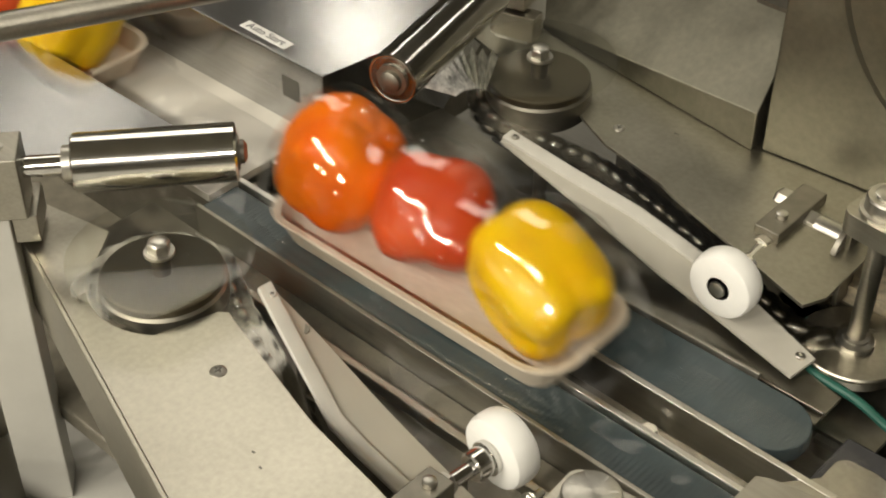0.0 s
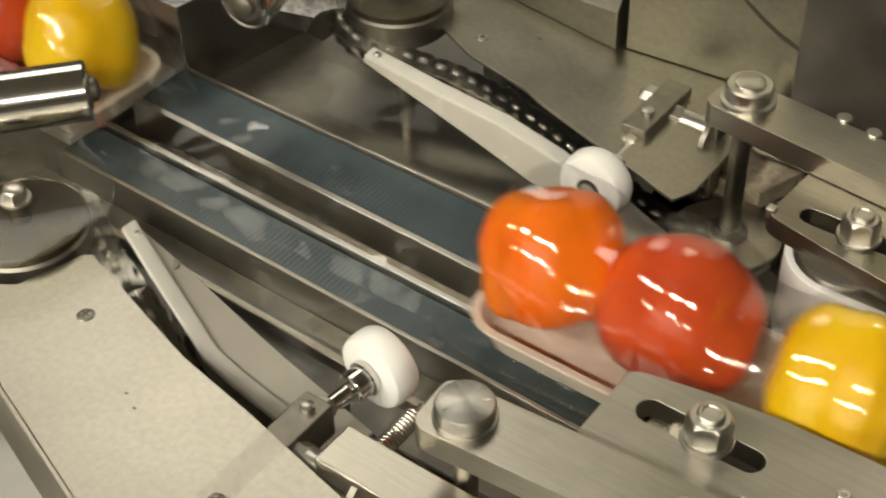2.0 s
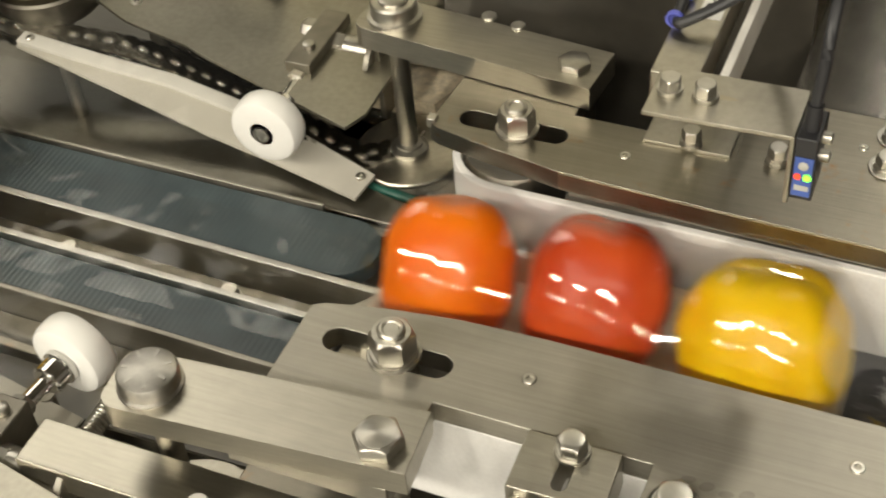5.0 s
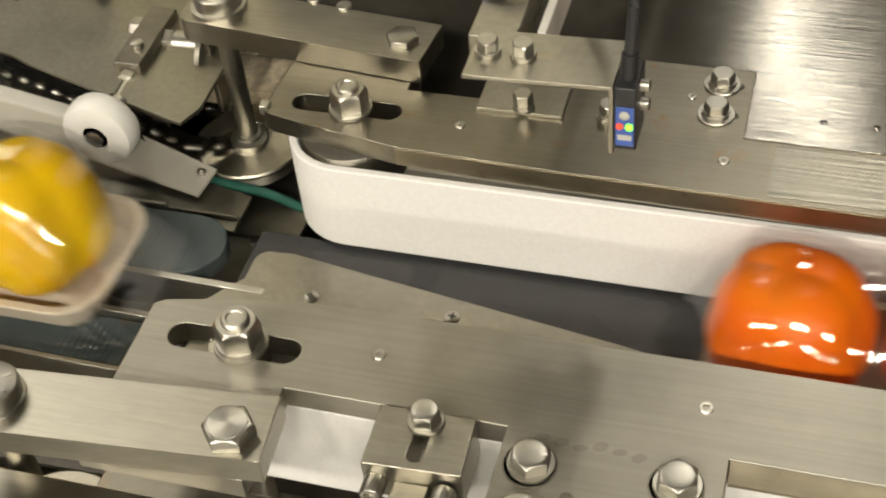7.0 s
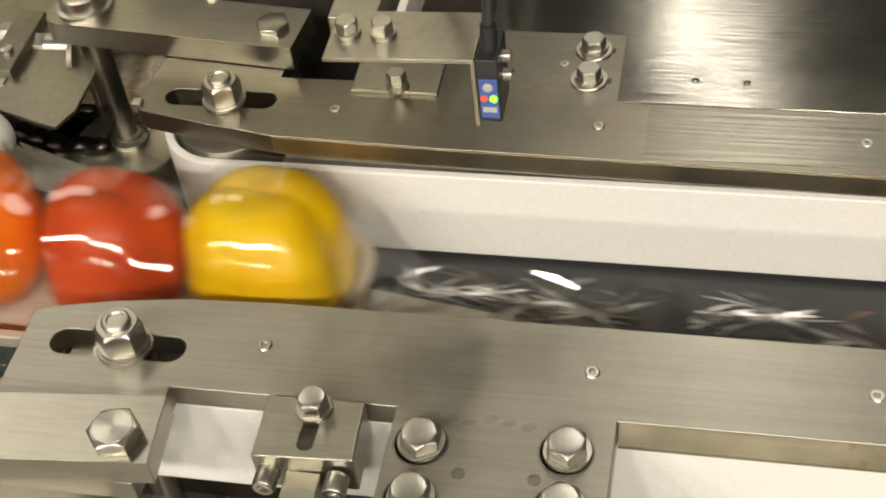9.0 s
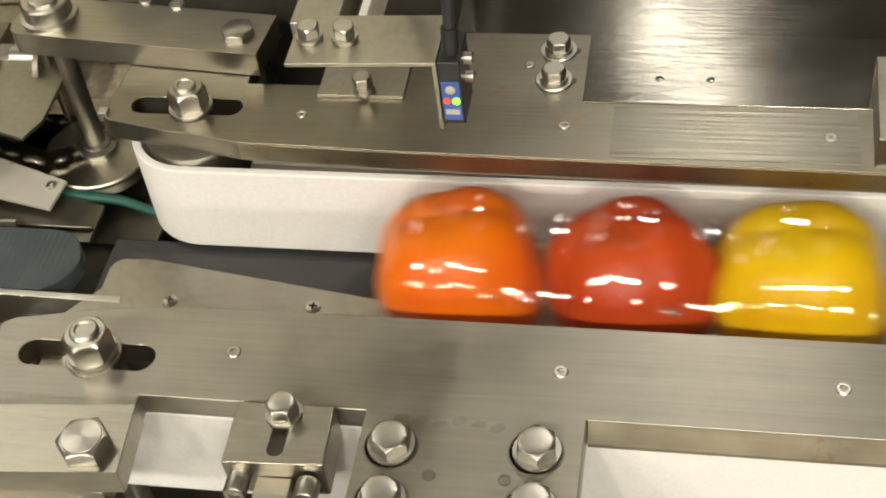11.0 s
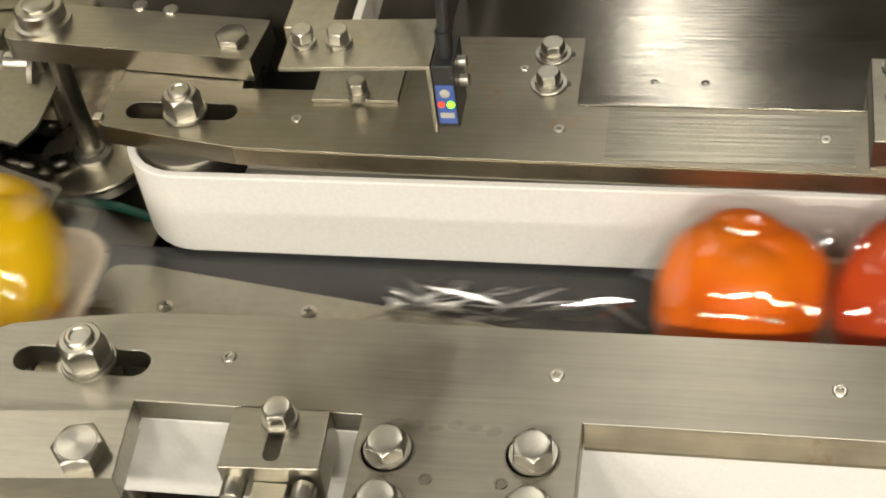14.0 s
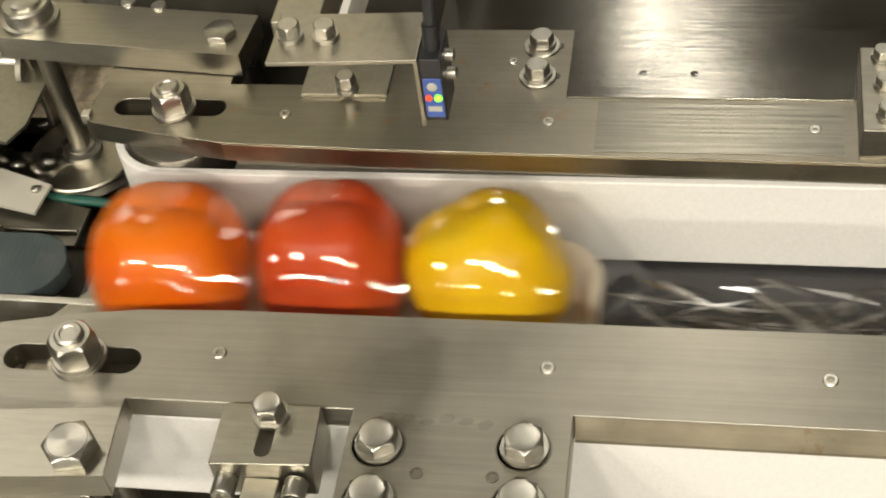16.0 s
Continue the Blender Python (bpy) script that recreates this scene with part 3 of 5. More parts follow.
part("chamfer", bm, M_EDGE, near, "added chamfer that makes the edge look lit", smooth=0)
part("inner_lip", box(-0.04, 0.62, 0.0200, 0.0255, -0.0165, -0.0131), M_BAR, near)
fixed_bolt(near, -0.0655, -0.0070, 0.0, 0.0200, 0.0125, turn=18, stud=0.0028, rings=2)
for sx in (0.0, 0.150, 0.270, 0.40):
    flush_screw(near, sx, 0.0, 0.0)
for bx, by in ((0.0825, -0.0455), (0.1445, -0.0435), (0.0835, -0.0735), (0.1455, -0.0715), (0.0845, -0.128), (0.1465, -0.128)):
    fixed_bolt(near, bx, by, 0.0, 0.0160, 0.0066, turn=bx * 4000, dome=0.0004)
    # Flat dark ring stands for the shade round the sunken bolt.
    part("counterbore_shade", lathe([(0.0120, 0.0), (0.0120, 0.0004), (0.0113, 0.0004), (0.0113, 0.0)], 32, Matrix.Translation((bx - 0.0005, by, 0))), M_DARKSTEEL, near)
for bx, by in ((0.1005, -0.0590), (0.1325, -0.0585)):
    # Dark disc inside a rim stands for the shaded bore.
    part("threaded_hole_shade", merge(lathe([(0.0028, -0.0005), (0.0028, 0.0006), (0.0020, 0.0006), (0.0020, 0.0)], 18, Matrix.Translation((bx, by, 0))), lathe([(0.0020, 0.0001), (0.0020, 0.0002), (0, 0.0002)], 18, Matrix.Translation((bx, by, 0)))), M_DARKSTEEL, near)
for i in range(6):
    mx, my = 0.084 + 0.0085 * i, -0.0300 - 0.0012 * (i % 3)
    part("smudge", slab([(mx + 0.0032 * math.cos(radians(30 * a)) + 0.0010 * math.sin(radians(30 * a)), my + (0.0020 + 0.0007 * (i % 2)) * math.sin(radians(30 * a))) for a in range(12)], -0.0002, 0.00008), M_SMUDGE, near)

clamp = thing("clamp_block", (0.034, -0.046, -0.02), "small steel clamp block with slot and screws", "clamp")
part("block", slab([(0.0115, -0.0625), (0.0560, -0.0605), (0.0548, -0.0295), (0.0108, -0.0300)], -0.018, 0.004, [[(0.0335 + 0.0034 * math.cos(a), -0.0455 + (0.0085 if math.sin(a) > 0 else -0.0085) + 0.0034 * math.sin(a)) for a in [radians(-180 + 15 * i) for i in range(24)]]]), M_LEVER, clamp, bevel=0.0008)
fixed_bolt(clamp, 0.0335, -0.0360, 0.004, 0.0125, 0.0074, turn=5, dome=0.0004)
for sx in (0.0175, 0.0485):
    sc = part("socket_screw", lathe([(0.0052, 0), (0.0052, 0.0085), (0.0045, 0.0095), (0.0028, 0.0095), (0.0028, 0.006), (0, 0.006)], 24, along((sx, -0.0622, -0.007), (sx, -0.08, -0.007))), M_BOLT, clamp)
part("tongue", box(0.0255, 0.0410, -0.085, -0.0615, -0.024, -0.006), M_LEVER, clamp, bevel=0.0008)
part("shank", rod((0.0335, -0.10, -0.018), (0.0335, -0.06, -0.018), 0.004), M_BOLT, clamp)
part("carrier", box(0.012, 0.055, -0.125, -0.092, -0.185, -0.010), M_DARKSTEEL, clamp)


# ---------------------------------------------------------------- levers on the bars, with their posts and pulleys
def lever(x0, y0, x1, y1, z, half, knob_kind, label, disc_z, bolt_star):
    dx, dy = x1 - x0, y1 - y0
    turn = math.degrees(math.atan2(dy, dx))
    L = math.hypot(dx, dy)
    ob = thing("pivot_lever", (x0, y0, z - 0.015), label, "lever", "pivot levers")
    m = Matrix.Translation((x0, y0, 0)) @ Matrix.Rotation(radians(turn), 4, "Z")
    shape = [(L, -half), (L, half)] + arc(-0.012, half - 0.008, 0.008, 90, 180, 5) + arc(-0.012, -half + 0.008, 0.008, 180, 270, 5)
    part("arm", slab(shape, z - 0.015, z, (), m), M_LEVER, ob, bevel=0.0012)
    if knob_kind == "dome":
        k = part("knob", lathe([(0.0158, 0), (0.0158, 0.0012), (0.0146, 0.0018), (0.0146, 0.0080), (0.0138, 0.0094), (0.0110, 0.0104), (0.006, 0.0110), (0, 0.0112)], 40, Matrix.Translation((x0, y0, z))), M_KNOB, ob, "turned steel knob")
        for i in range(7):
            part("flute", box(-0.0007, 0.0007, 0.003, 0.0118, -0.0006, 0.0002, Matrix.Translation((x0, y0, z + 0.0106)) @ Matrix.Rotation(radians(51.4 * i), 4, "Z")), M_KNOB, k)
    else:
        k = part("knob", lathe([(0.0165, 0), (0.0165, 0.0025), (0.0140, 0.003), (0.0140, 0.0110), (0.0130, 0.0120), (0.009, 0.0120), (0.009, 0.0138), (0.008, 0.0143), (0, 0.0143)], 40, Matrix.Translation((x0, y0, z))), M_BOLT, ob, "turned steel cap")
    part("post", lathe([(0.0060, disc_z), (0.0060, z - 0.015)], 28, Matrix.Translation((x0, y0, 0))), M_BAR, ob)
    part("post_foot", lathe([(0.012, disc_z), (0.012, disc_z + 0.003), (0.0085, disc_z + 0.0045), (0.0085, disc_z + 0.006), (0.0060, disc_z + 0.007)], 28, Matrix.Translation((x0, y0, 0))), M_BOLT, ob)
    pul = part("pulley_disc", lathe([(0, disc_z - 0.012), (0.032, disc_z - 0.012), (0.034, disc_z - 0.010), (0.032, disc_z - 0.006), (0.0355, disc_z - 0.003), (0.0355, disc_z - 0.001), (0.0345, disc_z), (0, disc_z)], 48, Matrix.Translation((x0, y0, 0))), M_SHEET, ob, "satin steel pulley disc")
    part("spindle", rod((x0, y0, -0.185), (x0, y0, disc_z - 0.012), 0.012), M_DARKSTEEL, ob)
    end = m @ Vector((L - 0.0165, -0.005 if bolt_star else -0.001, z))
    if bolt_star:
        b = part("bolt", hex_head(end.x, end.y, z, 0.0205, 0.0075, 0, 12), M_BOLT, ob, bevel=0.0003)
        part("faced_top", lathe([(0.0088, 0.0), (0.0086, 0.0003), (0, 0.0004)], 36, Matrix.Translation((end.x, end.y, z + 0.0075))), M_FACED, b, "turned bolt face with a radial sheen")
    else:
        b = part("bolt", hex_head(end.x, end.y, z, 0.0165, 0.0040, 0, 0), M_BOLT, ob, bevel=0.0003)
        for px, py in ((0.052, 0.021), (0.072, 0.019)):
            q = m @ Vector((px, py, z))
            part("pin", lathe([(0.0045, 0), (0.0045, 0.0015), (0.004, 0.002), (0, 0.002)], 18, Matrix.Translation((q.x, q.y, z - 0.0005))), M_BOLT, ob)
    return ob


lever(-0.158, -0.0715, -0.028, -0.0615, 0.0155, 0.0178, "dome", "sawn steel pivot lever with a turned knob", -0.088, True)
lever(-0.167, 0.2245, -0.034, 0.2110, 0.0155, 0.0178, "cap", "sawn steel pivot lever with a capped post", -0.088, False)

green = thing("round_belt", (-0.16, 0.2, -0.096), "thin green round drive belt on a pulley", "belt")
gpts = [(x, y, -0.0945) for x, y in arc(-0.167, 0.2245, 0.0355, 60, 268, 10)] + [(-0.14, 0.1855, -0.0945), (-0.105, 0.176, -0.095), (-0.05, 0.176, -0.095)]
part("strand", tube(gpts, 0.003), M_GREEN, green)
part("strand", tube([(-0.145, 0.251, -0.0945), (-0.10, 0.235, -0.095), (-0.05, 0.215, -0.095)], 0.003), M_GREEN, green)

# ---------------------------------------------------------------- far guide bar and the plates behind it
far = thing("guide_bar", (0.1, 0.16, -0.013), "worn stainless guide bar with slot and pale yellow edge", "machine bar", "guide bars")
far_shape = [(-0.118, 0.158), (-0.112, 0.1545), (-0.075, 0.1470), (-0.036, 0.1405), (0.05, 0.1375), (0.30, 0.1335), (0.66, 0.1290), (0.66, 0.235), (0.060, 0.236), (0.060, 0.207), (0.000, 0.207), (0.000, 0.188), (-0.042, 0.188), (-0.042, 0.232), (-0.112, 0.232)]
part("plate", slab(far_shape, -0.013, 0.0, [slot_hole(-0.1030, -0.0400, 0.1680, 0.0066)]), M_BAR_WORN, far, bevel=0.0007)
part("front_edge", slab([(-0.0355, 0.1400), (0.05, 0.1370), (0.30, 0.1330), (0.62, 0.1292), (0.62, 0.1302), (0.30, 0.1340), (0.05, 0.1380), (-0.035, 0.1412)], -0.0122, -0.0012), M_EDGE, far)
part("lower_strip", slab([(-0.030, 0.1412), (0.62, 0.1315), (0.62, 0.150), (-0.030, 0.158)], -0.0163, -0.0131), M_BAR, far)
part("foot", box(0.08, 0.16, 0.200, 0.234, -0.150, -0.013), M_DARKSTEEL, far)
part("foot", box(0.56, 0.65, 0.200, 0.234, -0.150, -0.013), M_DARKSTEEL, far)
part("corner_pin", box(-0.1195, -0.114, 0.157, 0.163, -0.004, 0.0025), M_BOLT, far, bevel=0.0008)
fixed_bolt(far, -0.0685, 0.1665, 0.0, 0.0185, 0.0125, turn=24, stud=0.0028, rings=1)
for sx in (-0.0055, 0.1355, 0.2685, 0.41):
    flush_screw(far, sx, 0.1635 - 0.022 * sx, 0.0, 0.003)
for by in (0.1965, 0.2215):
    fixed_bolt(far, 0.1265, by, 0.0010, 0.0115, 0.0056, turn=8, rings=1)
    part("washer", washer(0.1265, by, 0.0, 0.0100, 0.0012, 0.004), M_BOLT, far)
    # Flat black patch stands for the shaded slot beside the washer.
    part("washer_slot_shade", slab(slot_hole(0.1325, 0.1385, by, 0.0022), -0.0005, 0.0004), M_BLACK, far)
flush_screw(far, 0.112, 0.2085, 0.0, 0.0025)

sub = thing("mounting_plate", (0.025, 0.185, 0.0), "thin steel mounting plate bolted on a guide bar", "plate")
part("plate", box(0.0, 0.0475, 0.1775, 0.2065, 0.0, 0.0022), M_SHEET, sub, bevel=0.0004)
fixed_bolt(sub, 0.0255, 0.1815, 0.0022, 0.0095, 0.006, turn=10, rings=2)
fixed_bolt(far, 0.0715, 0.1840, 0.0, 0.0095, 0.006, turn=25, rings=2)
part("seam", box(0.0500, 0.0504, 0.1780, 0.2065, -0.0005, 0.0003), M_DARKSTEEL, far)

polished = thing("polished_plate", (0.22, 0.207, 0.0), "polished stainless plate with bright reflections", "plate")
part("plate", box(0.1430, 0.60, 0.1790, 0.2345, 0.0, 0.0010), M_MIRROR, polished, bevel=0.0003)
part("worn_strip", box(0.160, 0.282, 0.1385, 0.1765, -0.001, 0.0004), M_WORNSTRIP, polished, "darker worn brushed strip")
for sx, sy in ((0.182, 0.1985), (0.2085, 0.1985), (0.31, 0.2085)):
    part("weld_spot", lathe([(0.0022, 0), (0.0016, 0.0002), (0, 0.0003)], 16, Matrix.Translation((sx, sy, 0.0010))), M_MIRROR, polished)
wall = thing("machine_cover", (0.3, 0.238, -0.013), "polished steel cover panel behind the guide bar", "panel")
part("panel", box(0.066, 0.9, 0.2385, 0.56, -0.010, -0.003), M_MIRROR, wall, bevel=0.0008)
part("bracket", box(0.3, 0.5, 0.30, 0.5, -0.15, -0.010), M_DARKSTEEL, wall)
# Strip fills the gap so that the seam reads dark.
part("seam", box(0.066, 0.9, 0.2362, 0.2384, -0.0100, -0.0026), M_VOID, wall, "dark strip in place of the seam's shade")
endblk = thing("end_block", (0.31, 0.165, 0.0), "machined steel block bolted on the guide bar", "block")
part("block", slab([(0.2885, 0.1365), (0.335, 0.1365), (0.335, 0.199), (0.2900, 0.199)], 0.0018, 0.019), M_LEVER, endblk, bevel=0.0008)
part("base", slab([(0.2890, 0.1370), (0.335, 0.1370), (0.335, 0.1785), (0.2895, 0.1785)], 0.0, 0.0018), M_LEVER, endblk)
for bx, by in ((0.3005, 0.1905), (0.3005, 0.1690), (0.3005, 0.148)):
    fixed_bolt(endblk, bx, by, 0.019, 0.0085, 0.004, turn=10)

# ---------------------------------------------------------------- sensor on its bracket
bar = thing("support_beam", (0.042, 0.3, 0.08), "grey rectangular arm with a label, on a post", "arm")
part("tube", box(0.0255, 0.0475, 0.0935, 0.62, 0.098, 0.1165), M_SHEET, bar, bevel=0.001)
part("side_strip", box(0.0555, 0.0595, 0.100, 0.62, 0.096, 0.1165), M_PLASTIC, bar, bevel=0.0006)
part("post", box(0.022, 0.062, 0.60, 0.64, -0.15, 0.118), M_DARKSTEEL, bar)
part("label", box(0.0345, 0.0455, 0.138, 0.205, 0.1165, 0.1169), M_LABEL, bar, "white label with black writing")


def writing(text, size, m, parent, name="writing"):
    cu = bpy.data.curves.new(name, "FONT")
    cu.body, cu.size, cu.align_x, cu.align_y, cu.extrude = text, size, "CENTER", "CENTER", 0.0001
    tmp = bpy.data.objects.new("tmp_text", cu)
    me = bpy.data.meshes.new_from_object(tmp)
    bpy.data.objects.remove(tmp)
    bm = bmesh.new()
    bm.from_mesh(me)
    bmesh.ops.transform(bm, matrix=m, verts=bm.verts)
    return part(name, bm, M_INK, parent, smooth=0)


writing("Position Error", 0.0092, Matrix.Translation((0.040, 0.1715, 0.1171)) @ Matrix.Rotation(radians(90), 4, "Z"), bar)

bracket = thing("sensor_bracket", (0.065, 0.08, 0.116), "bent sheet steel sensor bracket with two bolts", "bracket")
part("top_plate", slab([(0.031, 0.0625), (0.096, 0.0650), (0.096, 0.0975), (0.031, 0.0955)], 0.1168, 0.1190), M_SHEET, bracket, bevel=0.0005)
part("flap", box(0.0940, 0.0962, 0.0650, 0.0950, 0.0820, 0.1172), M_SHEET, bracket, bevel=0.0005)
for bx in (0.0388, 0.0545):
    fixed_bolt(bracket, bx, 0.0795, 0.1190, 0.0088, 0.0055, turn=bx * 900, rings=1)
part("rust_stain", slab([(0.0610 + 0.0055 * math.cos(radians(30 * i)) * (1.3 if i < 3 or i > 9 else 1), 0.0815 + 0.0016 * math.sin(radians(30 * i))) for i in range(12)], 0.1188, 0.11905), M_EDGE, bracket)
sensor = thing("sensor", (0.101, 0.07, 0.086), "black photo sensor with blue face and green light", "sensor")
part("body", box(0.0965, 0.1062, 0.0640, 0.0850, 0.0865, 0.1200), M_SENSOR, sensor, bevel=0.0008)
part("face", box(0.0974, 0.1053, 0.0634, 0.0645, 0.0890, 0.1100), M_SENSOR_BLUE, sensor, "blue printed face", bevel=0.0003)
part("window", lathe([(0.0022, 0), (0.0022, 0.0006), (0.0016, 0.001), (0, 0.001)], 20, along((0.1013, 0.0635, 0.1060), (0.1013, 0.05, 0.1060))), M_GREYPAINT, sensor)
part("indicator", lathe([(0.0017, 0), (0.0017, 0.0008), (0, 0.0014)], 16, along((0.1034, 0.0635, 0.1000), (0.1034, 0.05, 0.1000))), M_LED_GREEN, sensor, "lit green indicator")
part("indicator", lathe([(0.0015, 0), (0.0015, 0.0008), (0, 0.0012)], 16, along((0.0993, 0.0635, 0.1000), (0.0993, 0.05, 0.1000))), M_LED_RED, sensor, "faintly lit red indicator")
part("lower_print", box(0.0984, 0.1044, 0.0631, 0.0636, 0.0925, 0.0952), M_GREYPAINT, sensor)
for z in (0.1040, 0.1140):
    part("mounting_screw", lathe([(0.0028, 0), (0.0028, 0.0035), (0.002, 0.004), (0, 0.004)], 16, along((0.1062, 0.075, z), (0.12, 0.075, z))), M_BOLT, sensor)
part("cable_gland", rod((0.1015, 0.072, 0.1195), (0.1015, 0.074, 0.131), 0.0036), M_SENSOR, sensor)
cable = thing("sensor_cable", (0.1, 0.08, 0.13), "black cable looping from a sensor to its arm", "cable")
part("sheath", tube([(0.1015, 0.0738, 0.130), (0.1025, 0.080, 0.160), (0.100, 0.105, 0.178), (0.085, 0.130, 0.165), (0.058, 0.136, 0.137), (0.034, 0.126, 0.123), (0.028, 0.128, 0.1205), (0.0265, 0.150, 0.1205), (0.0275, 0.22, 0.1205), (0.028, 0.60, 0.1205)], 0.0026), M_CABLE, cable)
for ty in (0.128, 0.150):
    part("cable_tie", lathe([(0.0034, -0.0012), (0.0042, -0.0012), (0.0042, 0.0012), (0.0034, 0.0012), (0.0034, -0.0012)], 20, along((0.0268, ty, 0.1207), (0.0266, ty + 0.02, 0.1207))), M_TIE, cable, "blue cable tie")


# ---------------------------------------------------------------- wheel linkages, one each side
def linkage(s, label):
    """s is -1 for the near side and 1 for the far side."""
    y = lambda d: YC + s * d
    z = -0.046
    ob = thing("wheel_linkage", (-0.24, y(0.16), -0.06), label, "linkage", "wheel linkages")
    wz = -0.047
    prof = [(0.0075, -0.0105), (0.017, -0.0105), (0.0200, -0.0090), (0.0212, -0.0055), (0.0215, 0), (0.0212, 0.0055), (0.0200, 0.0090), (0.017, 0.0105), (0.0075, 0.0105), (0.0075, -0.0105)]
    wy = y(0.094 if s > 0 else 0.106)
    wx = -0.237 if s > 0 else -0.2485
    bx = -0.240 if s > 0 else -0.2530
    lean = 0.0 if s > 0 else -0.12
    part("wheel", lathe([(r * 1.07, h * 0.88) for r, h in prof], 44, along((wx, wy, wz), (wx + lean, wy + s, wz))), M_NYLON, ob, "thick white nylon wheel")
    part("hub", lathe([(0.0074, -0.0085), (0.0074, 0.0085), (0.0055, 0.0085), (0.0055, 0.011), (0.0035, 0.012), (0, 0.012)], 24, along((wx, wy, wz), (wx, wy - s, wz))), M_BOLT, ob)
    part("collar", lathe([(0.0105, 0.0100), (0.0105, 0.0130), (0.0090, 0.0135), (0.0090, 0.0225), (0.0080, 0.0235), (0.0045, 0.0235)], 26, along((wx, wy, wz), (wx + lean, wy + s, wz))), M_CHROME, ob)
    part("axle", rod((wx, wy, wz), (bx, y(0.150), z), 0.0045), M_CHROME, ob)
    b0, b1 = (0.142, 0.202) if s > 0 else (0.150, 0.235)
    fixed = part("block", box(bx - 0.009, bx + 0.009, min(y(b0), y(b1)), max(y(b0), y(b1)), z - 0.011, z + 0.011), M_DARKSTEEL, ob, bevel=0.001)
    part("lock_nut", hex_head(0, 0, 0, 0.012, 0.006, 0, 12, along((bx, y(b0 - 0.0055), z), (bx, y(0.3), z))), M_BOLT, fixed, bevel=0.0003)
    part("side_bolt", hex_head(0, 0, 0, 0.0160, 0.010, 0.001, 5, along((bx - 0.009, y(0.188), z), (-0.3, y(0.188), z))), M_BOLT, fixed, bevel=0.0003)
    part("clamp_screw", lathe([(0.004, 0), (0.004, 0.003), (0.003, 0.0035), (0, 0.0035)], 18, Matrix.Translation((bx, y(0.160), z + 0.011))), M_BOLT, fixed)
    part("cross_nut", hex_head(0, 0, 0, 0.016, 0.008, 0, 20, along((bx + 0.009, y(0.180), z), (-0.2, y(0.180), z))), M_BOLT, ob, bevel=0.0003)
    part("cross_pin", rod((bx + 0.0155, y(0.180), z), (-0.200, y(0.180), z), 0.0085, 24, 0.001), M_BOLT, ob)
    part("flange", lathe([(0, 0), (0.021, 0), (0.021, 0.0035), (0, 0.0035)], 32, along((-0.2015, y(0.176), z - 0.004), (-0.1, y(0.176), z - 0.004))), M_DARKSTEEL, ob)
    if s > 0:
        part("upright", box(-0.1985, -0.1945, y(0.168), y(0.186), -0.090, -0.022), M_DARKSTEEL, ob, "upright dark flat bar", bevel=0.0008)
    part("flange_bolt", hex_head(0, 0, 0, 0.010, 0.005, 0, 0, along((-0.1945 if s > 0 else -0.198, y(0.172), z - 0.008), (-0.1, y(0.172), z - 0.008))), M_BOLT, ob, bevel=0.0003)
    ya, yb = (0.160, 0.187) if s < 0 else (0.190, 0.212)
    zt = z + (0.018 if s < 0 else 0.004)
    part("arm", box(-0.225 if s < 0 else -0.198, -0.060, min(y(ya), y(yb)), max(y(ya), y(yb)), zt - 0.016, zt), M_LEVER, ob, bevel=0.0012)
    part("stand", box(-0.085, -0.065, min(y(ya), y(yb)), max(y(ya), y(yb)), -0.185, zt - 0.016), M_DARKSTEEL, ob)
    if s < 0:
        sp = [(-0.222 + 0.0055 * math.cos(k * 0.785), y(0.112 + 0.00032 * k), -0.064 + 0.0055 * math.sin(k * 0.785)) for k in range(96)]
        part("spring", tube(sp[::2], 0.0009, 6), M_BOLT, ob)
        part("spring_rod", rod((-0.222, y(0.104), -0.064), (-0.222, y(0.165), -0.060), 0.0025), M_BOLT, ob)
    return ob


linkage(-1, "nylon wheel on a steel linkage with spring, near side")
linkage(1, "nylon wheel on a steel linkage, beside the pulley")
tie = thing("post_stay", (-0.1, -0.07, -0.185), "low steel plate with small screws under a lever", "plate")
part("plate", box(-0.135, -0.045, -0.098, -0.045, -0.072, -0.064), M_BAR_WORN, tie, bevel=0.001)
part("support", box(-0.10, -0.08, -0.09, -0.06, -0.185, -0.072), M_DARKSTEEL, tie)
for sx in (-0.112, -0.094):
    part("pin", lathe([(0.004, 0), (0.004, 0.004), (0.003, 0.005), (0, 0.005)], 16, Matrix.Translation((sx, -0.066, -0.064))), M_BOLT, tie)
cap = thing("cap_screw", (-0.128, -0.095, -0.03), "pale round screw cap on a steel arm", "screw")
part("head", lathe([(0.006, 0), (0.006, 0.003), (0.005, 0.0042), (0, 0.0045)], 24, Matrix.Translation((-0.128, -0.098, -0.032))), M_PLASTIC, cap)


